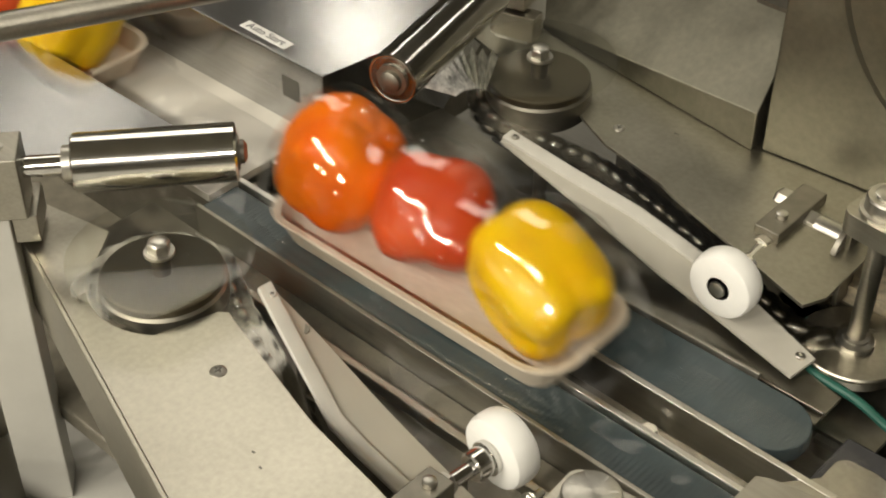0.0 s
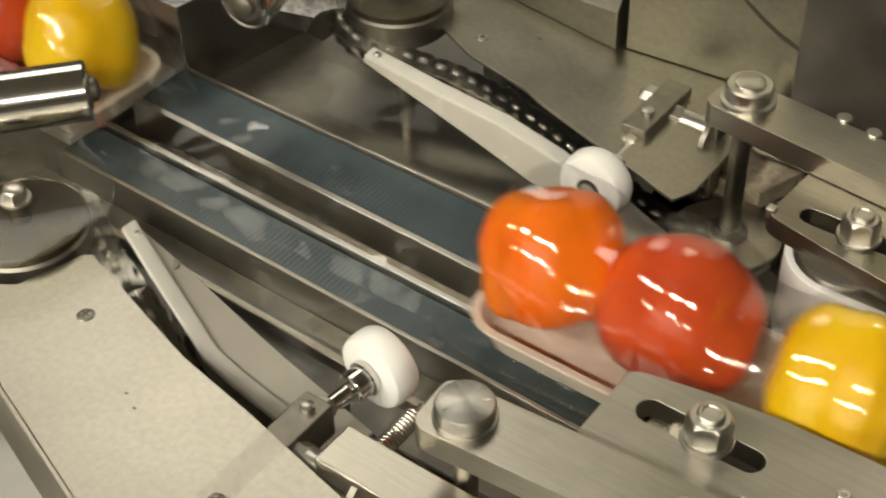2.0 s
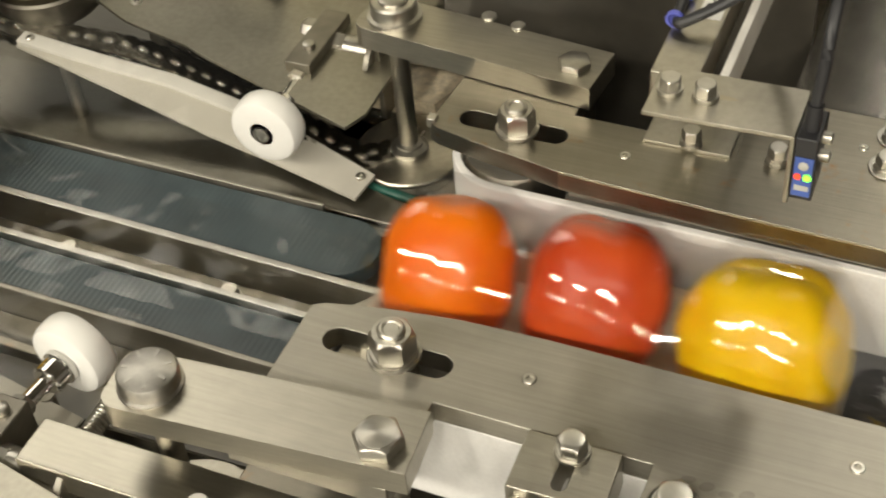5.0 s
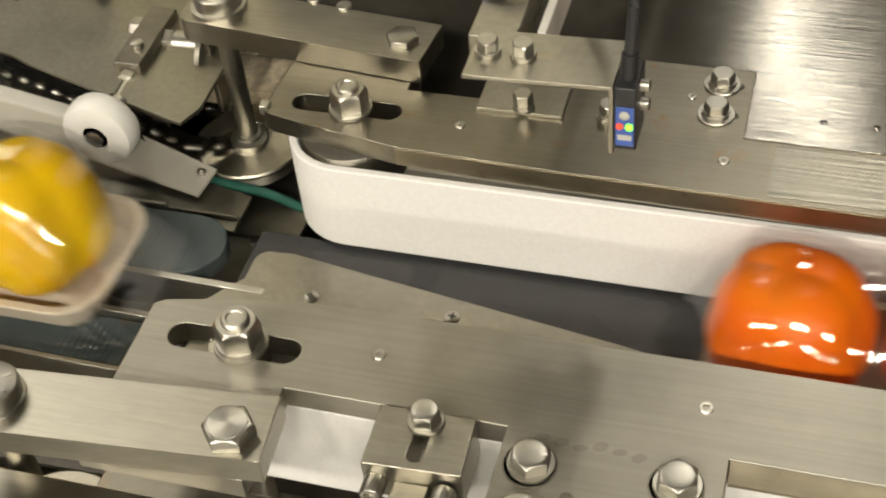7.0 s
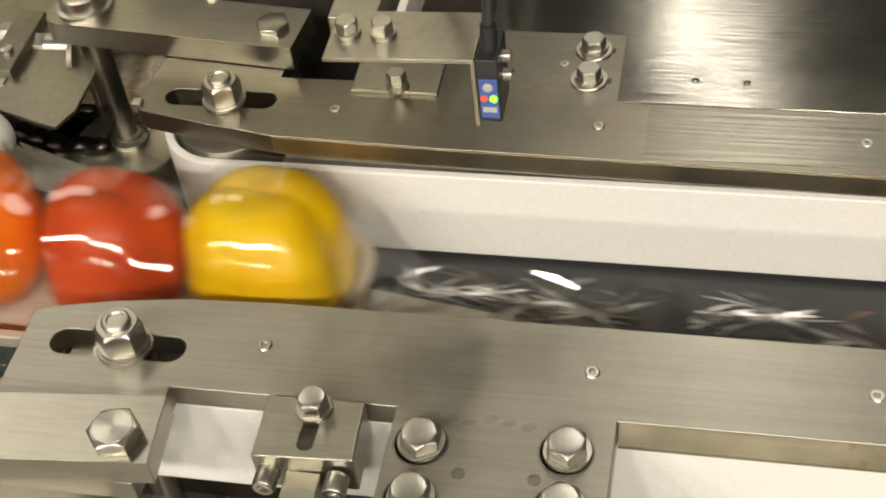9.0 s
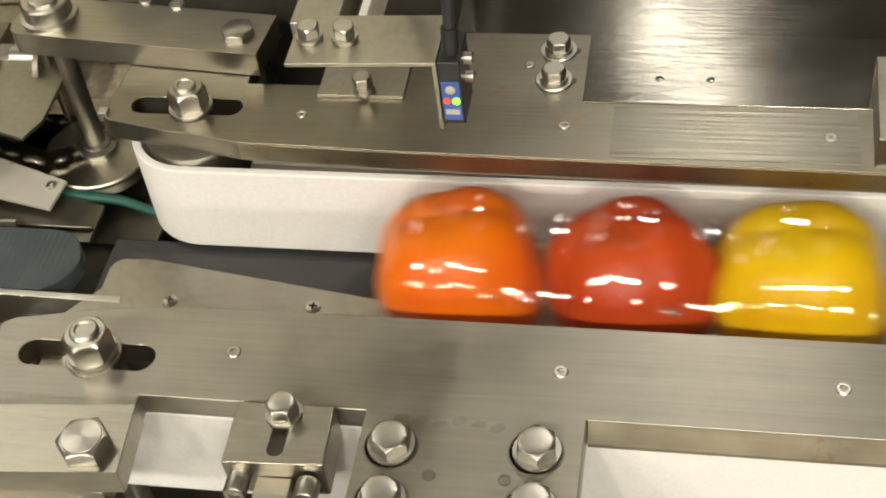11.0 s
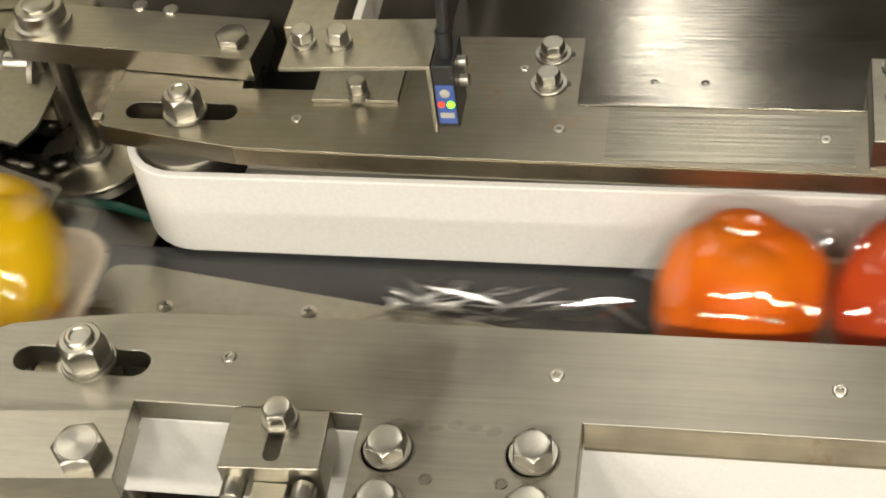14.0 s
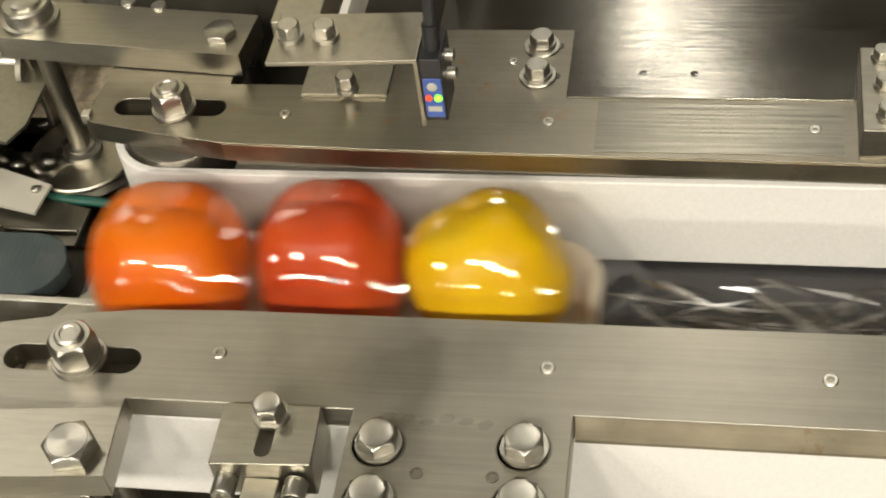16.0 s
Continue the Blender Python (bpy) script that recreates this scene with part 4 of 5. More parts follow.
# ---------------------------------------------------------------- film guides
def wing(s, label):
    y = lambda d: YC + s * d
    ob = thing("film_guide", (-0.33, y(0.12), -0.09), label, "guide", "film guides")
    tail = -0.176 if s > 0 else -0.255
    outer = [(-0.4315, 0.1165, -0.0370), (-0.375, 0.1240, -0.0500), (-0.330, 0.1310, -0.0600), (-0.290, 0.1315, -0.0690), (-0.250, 0.1310, -0.0775)]
    inner = [(-0.4330, 0.1085, -0.0400), (-0.375, 0.1065, -0.0540), (-0.330, 0.1045, -0.0650), (-0.290, 0.1030, -0.0760), (-0.250, 0.1015, -0.0835)]
    if s < 0:
        outer = [(-0.4335, 0.1134, -0.0355), (-0.398, 0.1268, -0.0434), (-0.358, 0.1413, -0.0524), (-0.337, 0.1493, -0.0570), (-0.316, 0.1512, -0.0618), (-0.245, 0.1530, -0.0775)]
        inner = [(-0.4327, 0.1034, -0.0427), (-0.392, 0.1066, -0.0518), (-0.352, 0.1115, -0.0607), (-0.330, 0.1140, -0.0657), (-0.308, 0.1160, -0.0705), (-0.245, 0.1205, -0.0845)]
    if s > 0:
        outer.append((tail, 0.1100, -0.0845))
        inner.append((tail - 0.004, 0.0880, -0.0870))
    bm = bmesh.new()
    top = [[bm.verts.new((p[0], y(p[1]), p[2] + dz)) for p in row] for row, dz in ((outer, 0), (inner, 0), (outer, -0.002), (inner, -0.002))]
    n = len(outer)
    for i in range(n - 1):
        bm.faces.new((top[0][i], top[0][i + 1], top[1][i + 1], top[1][i]))
        bm.faces.new((top[2][i], top[3][i], top[3][i + 1], top[2][i + 1]))
        bm.faces.new((top[0][i], top[2][i], top[2][i + 1], top[0][i + 1]))
        bm.faces.new((top[1][i], top[1][i + 1], top[3][i + 1], top[3][i]))
    for i in (0, n - 1):
        bm.faces.new((top[0][i], top[1][i], top[3][i], top[2][i]))
    part("blade", bm, M_BLADE, ob, "pale matt guide blade")
    # white strip on the outer edge
    bm = bmesh.new()
    rows = []
    for p in (outer[:5] if s > 0 else outer):
        rows.append([bm.verts.new((p[0], y(p[1] + a), p[2] + b)) for a, b in ((0.003, -0.001), (0.003, 0.0012), (0.002, 0.0020), (-0.007, 0.0014), (-0.0080, 0.0008), (-0.0080, -0.0016))])
    for a, b in zip(rows, rows[1:]):
        for k in range(6):
            bm.faces.new((a[k], a[(k + 1) % 6], b[(k + 1) % 6], b[k]))
    bm.faces.new(rows[0])
    bm.faces.new(rows[-1])
    part("edge_strip", bm, M_PLASTIC, ob, "white plastic edge strip")
    cross_screw(ob, -0.4255, y(0.1150 if s > 0 else 0.1120), -0.0367, 0.0030)
    if s > 0:
        flush_screw(ob, -0.184, y(0.1050), -0.0835, 0.003)
    for hx, hy, hz in ((-0.40, 0.113, -0.047), (-0.27, 0.117, -0.077)):
        part("stay", rod((hx, y(hy), -0.185), (hx, y(hy), hz - 0.001), 0.005), M_DARKSTEEL, ob)
    return ob


wing(-1, "pale film guide blade with white strip, near side")
wing(1, "pale film guide blade with white strip, before the rear plate")


def chain_loop(s):
    """The closed way of a film chain, as points at even small steps: in beside the guide, back beneath the plate."""
    if s > 0:
        inner = [(-0.405, 0.1440), (-0.370, 0.1500), (-0.330, 0.1490), (-0.290, 0.1430), (-0.245, 0.1350), (-0.200, 0.1260)]
        ax, ad = -0.454, 0.171
    else:
        inner = [(-0.425, 0.1340), (-0.385, 0.1470), (-0.340, 0.1600), (-0.300, 0.1650), (-0.250, 0.1660), (-0.215, 0.1640)]
        ax, ad = -0.480, 0.150
    bx, bd = inner[-1][0] - 0.006, inner[-1][1] + 0.034
    pts = [(ax + 0.039 * math.cos(radians(a)), ad + 0.039 * math.sin(radians(a))) for a in range(100, 281, 20)]
    pts += inner + [(bx + 0.034 * math.cos(radians(a)), bd + 0.034 * math.sin(radians(a))) for a in range(-80, 101, 20)]
    fine = []
    n = len(pts)
    for i in range(n):
        p0, p1, p2, p3 = (Vector(pts[(i + k) % n]) for k in (-1, 0, 1, 2))
        for k in range(12):
            t = k / 12
            fine.append(0.5 * ((2 * p1) + (p2 - p0) * t + (2 * p0 - 5 * p1 + 4 * p2 - p3) * t * t + (3 * p1 - p0 - 3 * p2 + p3) * t ** 3))
    out = []
    for q in fine:
        under = min(1.0, max(0.0, (q.y - ad + 0.010) / 0.05)) if q.x > ax + 0.05 else 0.0
        out.append(Vector((q.x, YC + s * q.y, -0.046 + (0.009 * min(1.0, max(0.0, (q.x + 0.45) / 0.06)) if s < 0 else 0.0) - 0.16 * (q.x + 0.45) - 0.045 * under * min(1.0, (q.x - ax - 0.05) / 0.05))))
    return out


def link_plate(length, r, waist, z0, z1):
    """A flat chain plate, round at both ends and waisted between."""
    h = length / 2
    shape = [(h + r * math.cos(radians(a)), r * math.sin(radians(a))) for a in range(-120, 121, 24)]
    shape += [(0, waist)] + [(-h + r * math.cos(radians(a)), r * math.sin(radians(a))) for a in range(60, 301, 24)] + [(0, -waist)]
    return slab(shape, z0, z1)


CHAIN_LINKS = []


def film_chain(s, label):
    """A roller chain that carries the film's edge; its links run round the loop."""
    loop = chain_loop(s)
    n = len(loop)
    marks = [0.0]
    for i in range(n):
        marks.append(marks[-1] + (loop[(i + 1) % n] - loop[i]).length)
    count = round(marks[-1] / 0.0254)
    ob = thing("film_chain", (loop[0].x, loop[0].y, -0.10), label, "chain", "film chains")
    inv = WORLD_OF[ob.name].inverted()
    pitch = marks[-1] / count
    plates = merge(link_plate(pitch * 0.52, 0.0104, 0.0068, 0.0, 0.0018), link_plate(pitch * 0.52, 0.0088, 0.0060, -0.0085, -0.0070))
    roll = merge(*[lathe([(0.0044, -0.0070), (0.0044, 0.0)], 12, Matrix.Translation((x, 0, 0))) for x in (-pitch * 0.26, pitch * 0.26)])
    tab = box(pitch * 0.38, pitch * 0.62, -0.0022, 0.0022, -0.0045, -0.0020)
    lug = box(-0.0012, 0.0012, -s * 0.0085 - 0.0008, -s * 0.0085 + 0.0008, -0.004, 0.0055)
    pin_bm = lathe([(0.0030, 0.0016), (0.0030, 0.0024), (0.0022, 0.0034), (0.0010, 0.0038), (0, 0.0039)], 14)
    body = finish("link", merge(plates, roll, tab, lug), M_CHAIN, smooth=30)
    pin = finish("pin", pin_bm, M_PIN, smooth=50)
    pin_mesh, body_mesh = pin.data, body.data
    for k in range(count):
        link = body if k == 0 else new("link", body_mesh)
        link.parent = ob
        tagged(link)
        for side in (-1, 1):
            head = pin if k == 0 and side < 0 else new("pin", pin_mesh)
            head.parent = link
            head.matrix_basis = pose(side * pitch * 0.26, 0, 0)
            tagged(head, "bright domed pin")
        CHAIN_LINKS.append((link, inv, loop, marks, pitch * k))
    path = [loop[i] for i in range(0, n, 4)]
    part("bed_rail", slab([(q.x, q.y) for q in path], -0.118, -0.112), M_DARK, ob, "dark rail beneath the links")
    part("support", box(-0.36, -0.30, min(YC + s * 0.15, YC + s * 0.18), max(YC + s * 0.15, YC + s * 0.18), -0.185, -0.118), M_DARKSTEEL, ob)
    return ob


film_chain(-1, "dark oily roller chain with bright pins beside the near guide")
film_chain(1, "dark oily roller chain with bright pins beside a rear plate")

# ---------------------------------------------------------------- near cover plate and what lies beside it
cover = thing("cover_plate", (-0.4, -0.12, -0.185), "satin steel cover plate with curved cut-out", "plate")
bite = arc(-0.480, -0.064, 0.0500, 215, 310, 12)
near_out = [(-0.70, -0.055)] + [(-0.60, -0.070), (-0.545, -0.060)] + bite + [(-0.4365, -0.064), (-0.4310, -0.0600), (-0.4240, -0.0625), (-0.345, -0.0850), (-0.330, -0.0890), (-0.275, -0.0980), (-0.19, -0.1150), (-0.19, -0.2280), (-0.345, -0.1765), (-0.638, -0.0800)]
part("sheet", slab(near_out, -0.0375, -0.0350), M_SHEET, cover, bevel=0.0005)
fd = Vector((0.293, -0.0965, 0)).normalized()
fm = Matrix.Translation((-0.638, -0.0800, 0)) @ Matrix.Rotation(math.atan2(fd.y, fd.x), 4, "Z")
part("flange", box(0.0, 0.47, -0.0030, 0.0, -0.095, -0.0345, fm), M_SHEET, cover, "folded bright edge", bevel=0.0006)
part("support", box(-0.28, -0.24, -0.17, -0.13, -0.95, -0.0375), M_DARKSTEEL, cover)
cross_screw(cover, -0.3975, -0.0975, -0.0350, 0.0050)
cross_screw(cover, -0.25, -0.150, -0.0350, 0.0050)
for sx, sy in ((-0.327, -0.131), (-0.338, -0.126)):
    part("scratch_mark", box(sx, sx + 0.0022, sy, sy + 0.0012, -0.0351, -0.03485), M_BLACK, cover)

side = thing("drive_cabinet", (-0.62, -0.25, -0.95), "grey painted drive cabinet beneath a cover plate", "cabinet")
part("body", slab([(-0.95, -0.03), (-0.56, -0.045), (-0.40, -0.165), (-0.40, -0.55), (-0.95, -0.55)], -0.95, -0.26), M_GREYPAINT, side, bevel=0.006)
part("upper_box", box(-0.90, -0.655, -0.18, -0.065, -0.26, -0.20), M_SHEET, side, bevel=0.003)
part("motor", rod((-0.66, -0.170, -0.225), (-0.50, -0.225, -0.225), 0.034, 36, 0.004), M_GREYPAINT, side, "grey round motor")
part("motor_flange", rod((-0.53, -0.2145, -0.225), (-0.515, -0.2195, -0.225), 0.042, 36, 0.001), M_SHEET, side)

# ---------------------------------------------------------------- sealing discs under clear covers
def disc_unit(cx, cy, chord_dir, label):
    ob = thing("film_drive_disc", (cx, cy, -0.185), label, "disc", "film drive discs")
    mt = Matrix.Translation((cx, cy, 0))
    part("rim", lathe([(0.020, -0.052), (0.037, -0.052), (0.0390, -0.050), (0.0390, -0.033), (0.037, -0.031), (0.020, -0.031)], 48, mt), M_DARKSTEEL, ob, "dark steel rim")
    part("disc", lathe([(0, -0.031), (0.0375, -0.031), (0.0375, -0.0265), (0.0365, -0.0258), (0.006, -0.0258), (0.006, -0.0140), (0, -0.0140)], 48, mt), M_DISC, ob, "dull steel disc toned like the brown it mirrors")
    part("shaft", rod((cx, cy, -0.185), (cx, cy, -0.031), 0.011), M_DARKSTEEL, ob)
    b = part("bolt", hex_head(cx, cy, -0.0095, 0.0125, 0.007, 0.001, 10), M_BOLT, ob, bevel=0.0003)
    part("washer", washer(cx, cy, -0.0118, 0.0095, 0.0023, 0.004), M_BOLT, b)
    r = 0.0560
    outline = [(cx + r * math.cos(radians(chord_dir + a)), cy + r * math.sin(radians(chord_dir + a))) for a in range(32, 329, 6)]
    part("cover", slab(outline, -0.0142, -0.0118), M_ACRYLIC, ob, "clear acrylic cover with a straight side", bevel=0.0006)
    return ob


disc_unit(-0.4800, -0.0690, -6, "steel disc in reflected brown under a clear acrylic cover")
disc_unit(-0.4535, 0.2555, -47, "steel disc in reflected brown under a clear acrylic cover, rear side")


def roller(a, b, r, block, label):
    a, b = Vector(a), Vector(b)
    d = (b - a).normalized()
    ob = thing("film_roller", tuple(a.lerp(b, 0.5) - Vector((0, 0, r))), label, "roller", "film rollers")
    L = (b - a).length
    part("shell", lathe([(r - 0.0022, 0.0006), (r - 0.001, 0.0002), (r, 0.0015), (r, L - 0.001), (r - 0.001, L), (r * 0.5, L)], 44, along(a, b)), M_CHROME, ob, "mirror-bright chromed shell")
    part("end_cap", lathe([(r - 0.0020, 0.0006), (r * 0.88, 0.0002), (r * 0.80, 0.0016), (r * 0.62, 0.0012), (r * 0.6, -0.0010), (r * 0.42, -0.0012), (r * 0.40, -0.004), (r * 0.22, -0.006), (0, -0.006)], 36, along(a, b)), M_DARKSTEEL, ob)
    part("neck", rod(b, b + d * 0.006, r * 0.62), M_BOLT, ob)
    part("shaft", rod(b, b + d * 0.030, r * 0.36), M_CHROME, ob)
    e = b + d * 0.030
    mt = Matrix.Translation(e) @ Matrix.Rotation(math.atan2(d.y, d.x), 4, "Z")
    blk = part("holder", box(0, 0.05, -0.016, 0.016, -0.028, 0.016, mt), M_LEVER, ob, bevel=0.0012)
    q = e + d * 0.012
    part("grub_screw", lathe([(0.0032, 0), (0.0032, 0.001), (0.0016, 0.001), (0.0016, 0.0003), (0, 0.0003)], 16, Matrix.Translation((q.x, q.y, e.z + 0.016))), M_BOLT, blk)
    part("stand", box(0.012, 0.045, -0.014, 0.014, (-0.26 if e.y < 0 else -0.185) - e.z, -0.028, mt), M_GREYPAINT, ob, bevel=0.001)
    part("lug", box(-0.004, 0.012, -0.026, 0.010, -0.050, -0.030, mt), M_LEVER, ob, bevel=0.001)
    return ob


roller((-0.489, 0.004, 0.020), (-0.5525, -0.0715, 0.020), 0.0185, True, "chromed film roller on a steel holder")
roller((-0.476, 0.127, 0.020), (-0.5080, 0.2600, 0.020), 0.0185, True, "chromed film roller, rear side")

# ---------------------------------------------------------------- rear plate and cabinets
rear = thing("rear_plate", (-0.3, 0.28, -0.185), "large satin steel plate behind a guide", "plate")
rear_out = [(-0.60, 0.30), (-0.445, 0.262), (-0.4225, 0.2585), (-0.4150, 0.2555), (-0.3800, 0.2390), (-0.3650, 0.2355), (-0.3250, 0.2270), (-0.3100, 0.2210), (-0.2300, 0.1960), (-0.1880, 0.1830), (-0.1810, 0.1990), (-0.1815, 0.2250), (-0.1820, 0.2720), (-0.1850, 0.345), (-0.60, 0.36)]
part("sheet", slab(rear_out, -0.0450, -0.0425), M_REAR, rear, bevel=0.0005)
part("support", box(-0.40, -0.30, 0.285, 0.325, -0.185, -0.0450), M_DARKSTEEL, rear)
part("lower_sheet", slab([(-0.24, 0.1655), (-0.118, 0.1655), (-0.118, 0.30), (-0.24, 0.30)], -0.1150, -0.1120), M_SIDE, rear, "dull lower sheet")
cross_screw(rear, -0.3835, 0.2605, -0.0425, 0.0042)
part("scratch_mark", box(-0.352, -0.348, 0.282, 0.2828, -0.0426, -0.04235), M_BLACK, rear)
wedge = thing("wedge_cover", (-0.4, 0.38, -0.0425), "folded steel cover with a tapering front", "cover")
bm = bmesh.new()
v = [bm.verts.new(p) for p in [(-0.52, 0.3330, -0.0425), (-0.300, 0.3000, -0.0425), (-0.300, 0.46, -0.0425), (-0.52, 0.46, -0.0425), (-0.52, 0.3330, -0.0395), (-0.300, 0.3000, -0.0125), (-0.330, 0.46, 0.090), (-0.54, 0.46, 0.090)]]
for f in ((0, 1, 5, 4), (1, 2, 6, 5), (2, 3, 7, 6), (3, 0, 4, 7), (4, 5, 6, 7), (3, 2, 1, 0)):
    bm.faces.new([v[i] for i in f])
part("shell", bm, M_DULL, wedge, bevel=0.0012)
flush_screw(wedge, -0.405, 0.372, 0.0305, 0.0035)
cab = thing("rear_cabinet", (-0.15, 0.42, -0.95), "tall steel cabinet with a round raised cover", "cabinet")
part("front", slab([(-0.296, 0.3060), (0.02, 0.330), (0.02, 0.36), (-0.296, 0.36)], -0.0420, 0.50), M_DULL, cab, bevel=0.002)
part("base", box(-0.29, 0.02, 0.345, 0.60, -0.95, -0.0450), M_DARKSTEEL, cab)
part("body", box(-0.29, 0.01, 0.362, 0.60, -0.0420, 0.50), M_DULL, cab, bevel=0.002)
part("round_cover", lathe([(0.14, 0), (0.14, 0.006), (0.132, 0.012), (0, 0.014)], 64, along((-0.125, 0.3185, 0.130), (-0.120, 0.2, 0.130))), M_DULL, cab, "large round raised cover", bevel=0.001)
part("top_flange", box(-0.33, -0.296, 0.33, 0.60, 0.05, 0.0530), M_DARKSTEEL, cab)
chip = thing("chipboard", (-0.19, 0.29, -0.15), "dusty chipboard offcut lying behind a pulley", "board")
part("board", slab([(-0.222, 0.262), (-0.165, 0.262), (-0.152, 0.300), (-0.140, 0.345), (-0.225, 0.345)], -0.094, -0.080), M_SAND, chip)
part("packing", box(-0.21, -0.17, 0.28, 0.32, -0.185, -0.094), M_DARKSTEEL, chip)
hollow = thing("rear_void", (-0.05, 0.28, -0.15), "black sheets standing for the dark void behind the bar", "trough")
# Floor and back are added to draw the unlit void as black.
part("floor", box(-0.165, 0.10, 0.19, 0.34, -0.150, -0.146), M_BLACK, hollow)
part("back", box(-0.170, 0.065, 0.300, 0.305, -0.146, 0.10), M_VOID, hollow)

# ---------------------------------------------------------------- infeed channel
chan = thing("infeed_channel", (-2.0, YC, -0.185), "long steel infeed channel with a pale floor", "conveyor")
part("channel_floor", box(-6.7, -0.575, 0.042, 0.146, BELT - 0.006, BELT), M_CHANNEL, chan, "steel floor, pale in place of its reflection")
part("support", box(-6.6, -0.60, 0.06, 0.13, -0.185, BELT - 0.006), M_DARKSTEEL, chan)
part("near_table", slab([(-6.7, 0.0415), (-0.600, 0.0395), (-0.560, 0.016), (-0.600, -0.030), (-0.640, -0.052), (-6.7, -0.20)], -0.034, -0.030), M_BOX, chan, "polished steel side table", bevel=0.0006)
part("near_wall", slab([(-6.7, 0.0385), (-0.600, 0.0365), (-0.600, 0.0395), (-6.7, 0.0415)], BELT, -0.034), M_SHEET, chan)
guard = thing("control_box", (-0.8, 0.27, -0.185), "long polished steel control box with a label", "box")
part("body", slab([(-6.7, 0.1465), (-0.5625, 0.1440), (-0.5450, 0.2550), (-0.62, 0.42), (-6.7, 0.42)], -0.0950, -0.0220), M_BOX, guard, bevel=0.0012)
part("foot", box(-6.5, -0.62, 0.20, 0.40, -0.185, -0.095), M_DARKSTEEL, guard)
# Black patch on the face stands for the shade of an opening.
part("recess_shade", box(-0.606, -0.588, 0.1437, 0.1447, -0.056, -0.038), M_BLACK, guard, "black patch for a square opening's shade")
part("label", slab([(-0.660, 0.1520), (-0.610, 0.1510), (-0.6095, 0.1610), (-0.6595, 0.1620)], -0.0220, -0.0216), M_LABEL, guard, "white label with black writing")
writing("Auto Start", 0.0095, Matrix.Translation((-0.6350, 0.1565, -0.0214)) @ Matrix.Rotation(radians(-1), 4, "Z"), guard)
part("pilot_light", lathe([(0.0035, 0), (0.0035, 0.002), (0, 0.0035)], 18, Matrix.Translation((-0.548, 0.195, -0.0220))), M_LED_RED, guard, "small red pilot light")
tubebar = thing("cross_tube", (-0.66, -0.1, 0.0), "round steel tube over the infeed channel", "tube")
part("tube", rod((-0.780, -0.293, 0.060), (-0.5900, 0.0995, 0.060), 0.0095, 32, 0.001), M_BAR, tubebar)
for px, py, pz in ((-0.776, -0.285, 0.060),):
    part("stand", rod((px, py, -0.95), (px, py, pz), 0.012), M_DARKSTEEL, tubebar)

# ---------------------------------------------------------------- film web running down to the rollers
fan = thing("film_fan", (-0.47, 0.17, -0.03), "pleated clear film gathered at a drive disc", "film")
bm = bmesh.new()
rows = []
for i in range(25):
    a = radians(118 + 74 * i / 24)
    row = []
    for j in range(6):
        rr = 0.020 + 0.052 * j / 5
        row.append(bm.verts.new((-0.452 + rr * math.cos(a), 0.190 + rr * math.sin(a) * 0.9, -0.018 + (0.0030 if i % 2 else -0.0030) * (0.35 + j / 5))))
    rows.append(row)
for r0, r1 in zip(rows, rows[1:]):
    for j in range(5):
        bm.faces.new((r0[j], r1[j], r1[j + 1], r0[j + 1]))
part("pleats", bm, M_PLEAT, fan, smooth=10)

# ---------------------------------------------------------------- clear film drawn down from the rollers over the guides
for s, label in ((-1, "clear film drawn over the pale guide blade"), (1, "clear film drawn over the rear guide blade")):
    sheet = thing("film_sheet", (-0.33, YC + s * 0.09, -0.07), label, "film", "drawn film sheets")
    bm = bmesh.new()
    rows = []
    for i in range(41):
        f = i / 40
        x = -0.455 + 0.225 * f
        d0, z0 = 0.118 + 0.040 * math.sin(f * 2.0), -0.026 - 0.046 * f
        d1, z1 = 0.056, -0.046 - 0.024 * f
        row = []
        for j in range(13):
            g = j / 12
            sag = -0.010 * math.sin(math.pi * g) * (1 - 0.5 * f)
            wave = 0.0022 * noise.noise(Vector((x * 22, g * 3.5, 4.0 + s))) + 0.0007 * noise.noise(Vector((x * 90, g * 9, s)))
            row.append(bm.verts.new((x - 0.012 * g, YC + s * (d0 + (d1 - d0) * g), z0 + (z1 - z0) * g + sag * 0.4 + wave + 0.004)))
        rows.append(row)
    for r0, r1 in zip(rows, rows[1:]):
        for j in range(12):
            bm.faces.new((r0[j], r1[j], r1[j + 1], r0[j + 1]))
    part("sheet", bm, M_DRAWN, sheet, smooth=80)

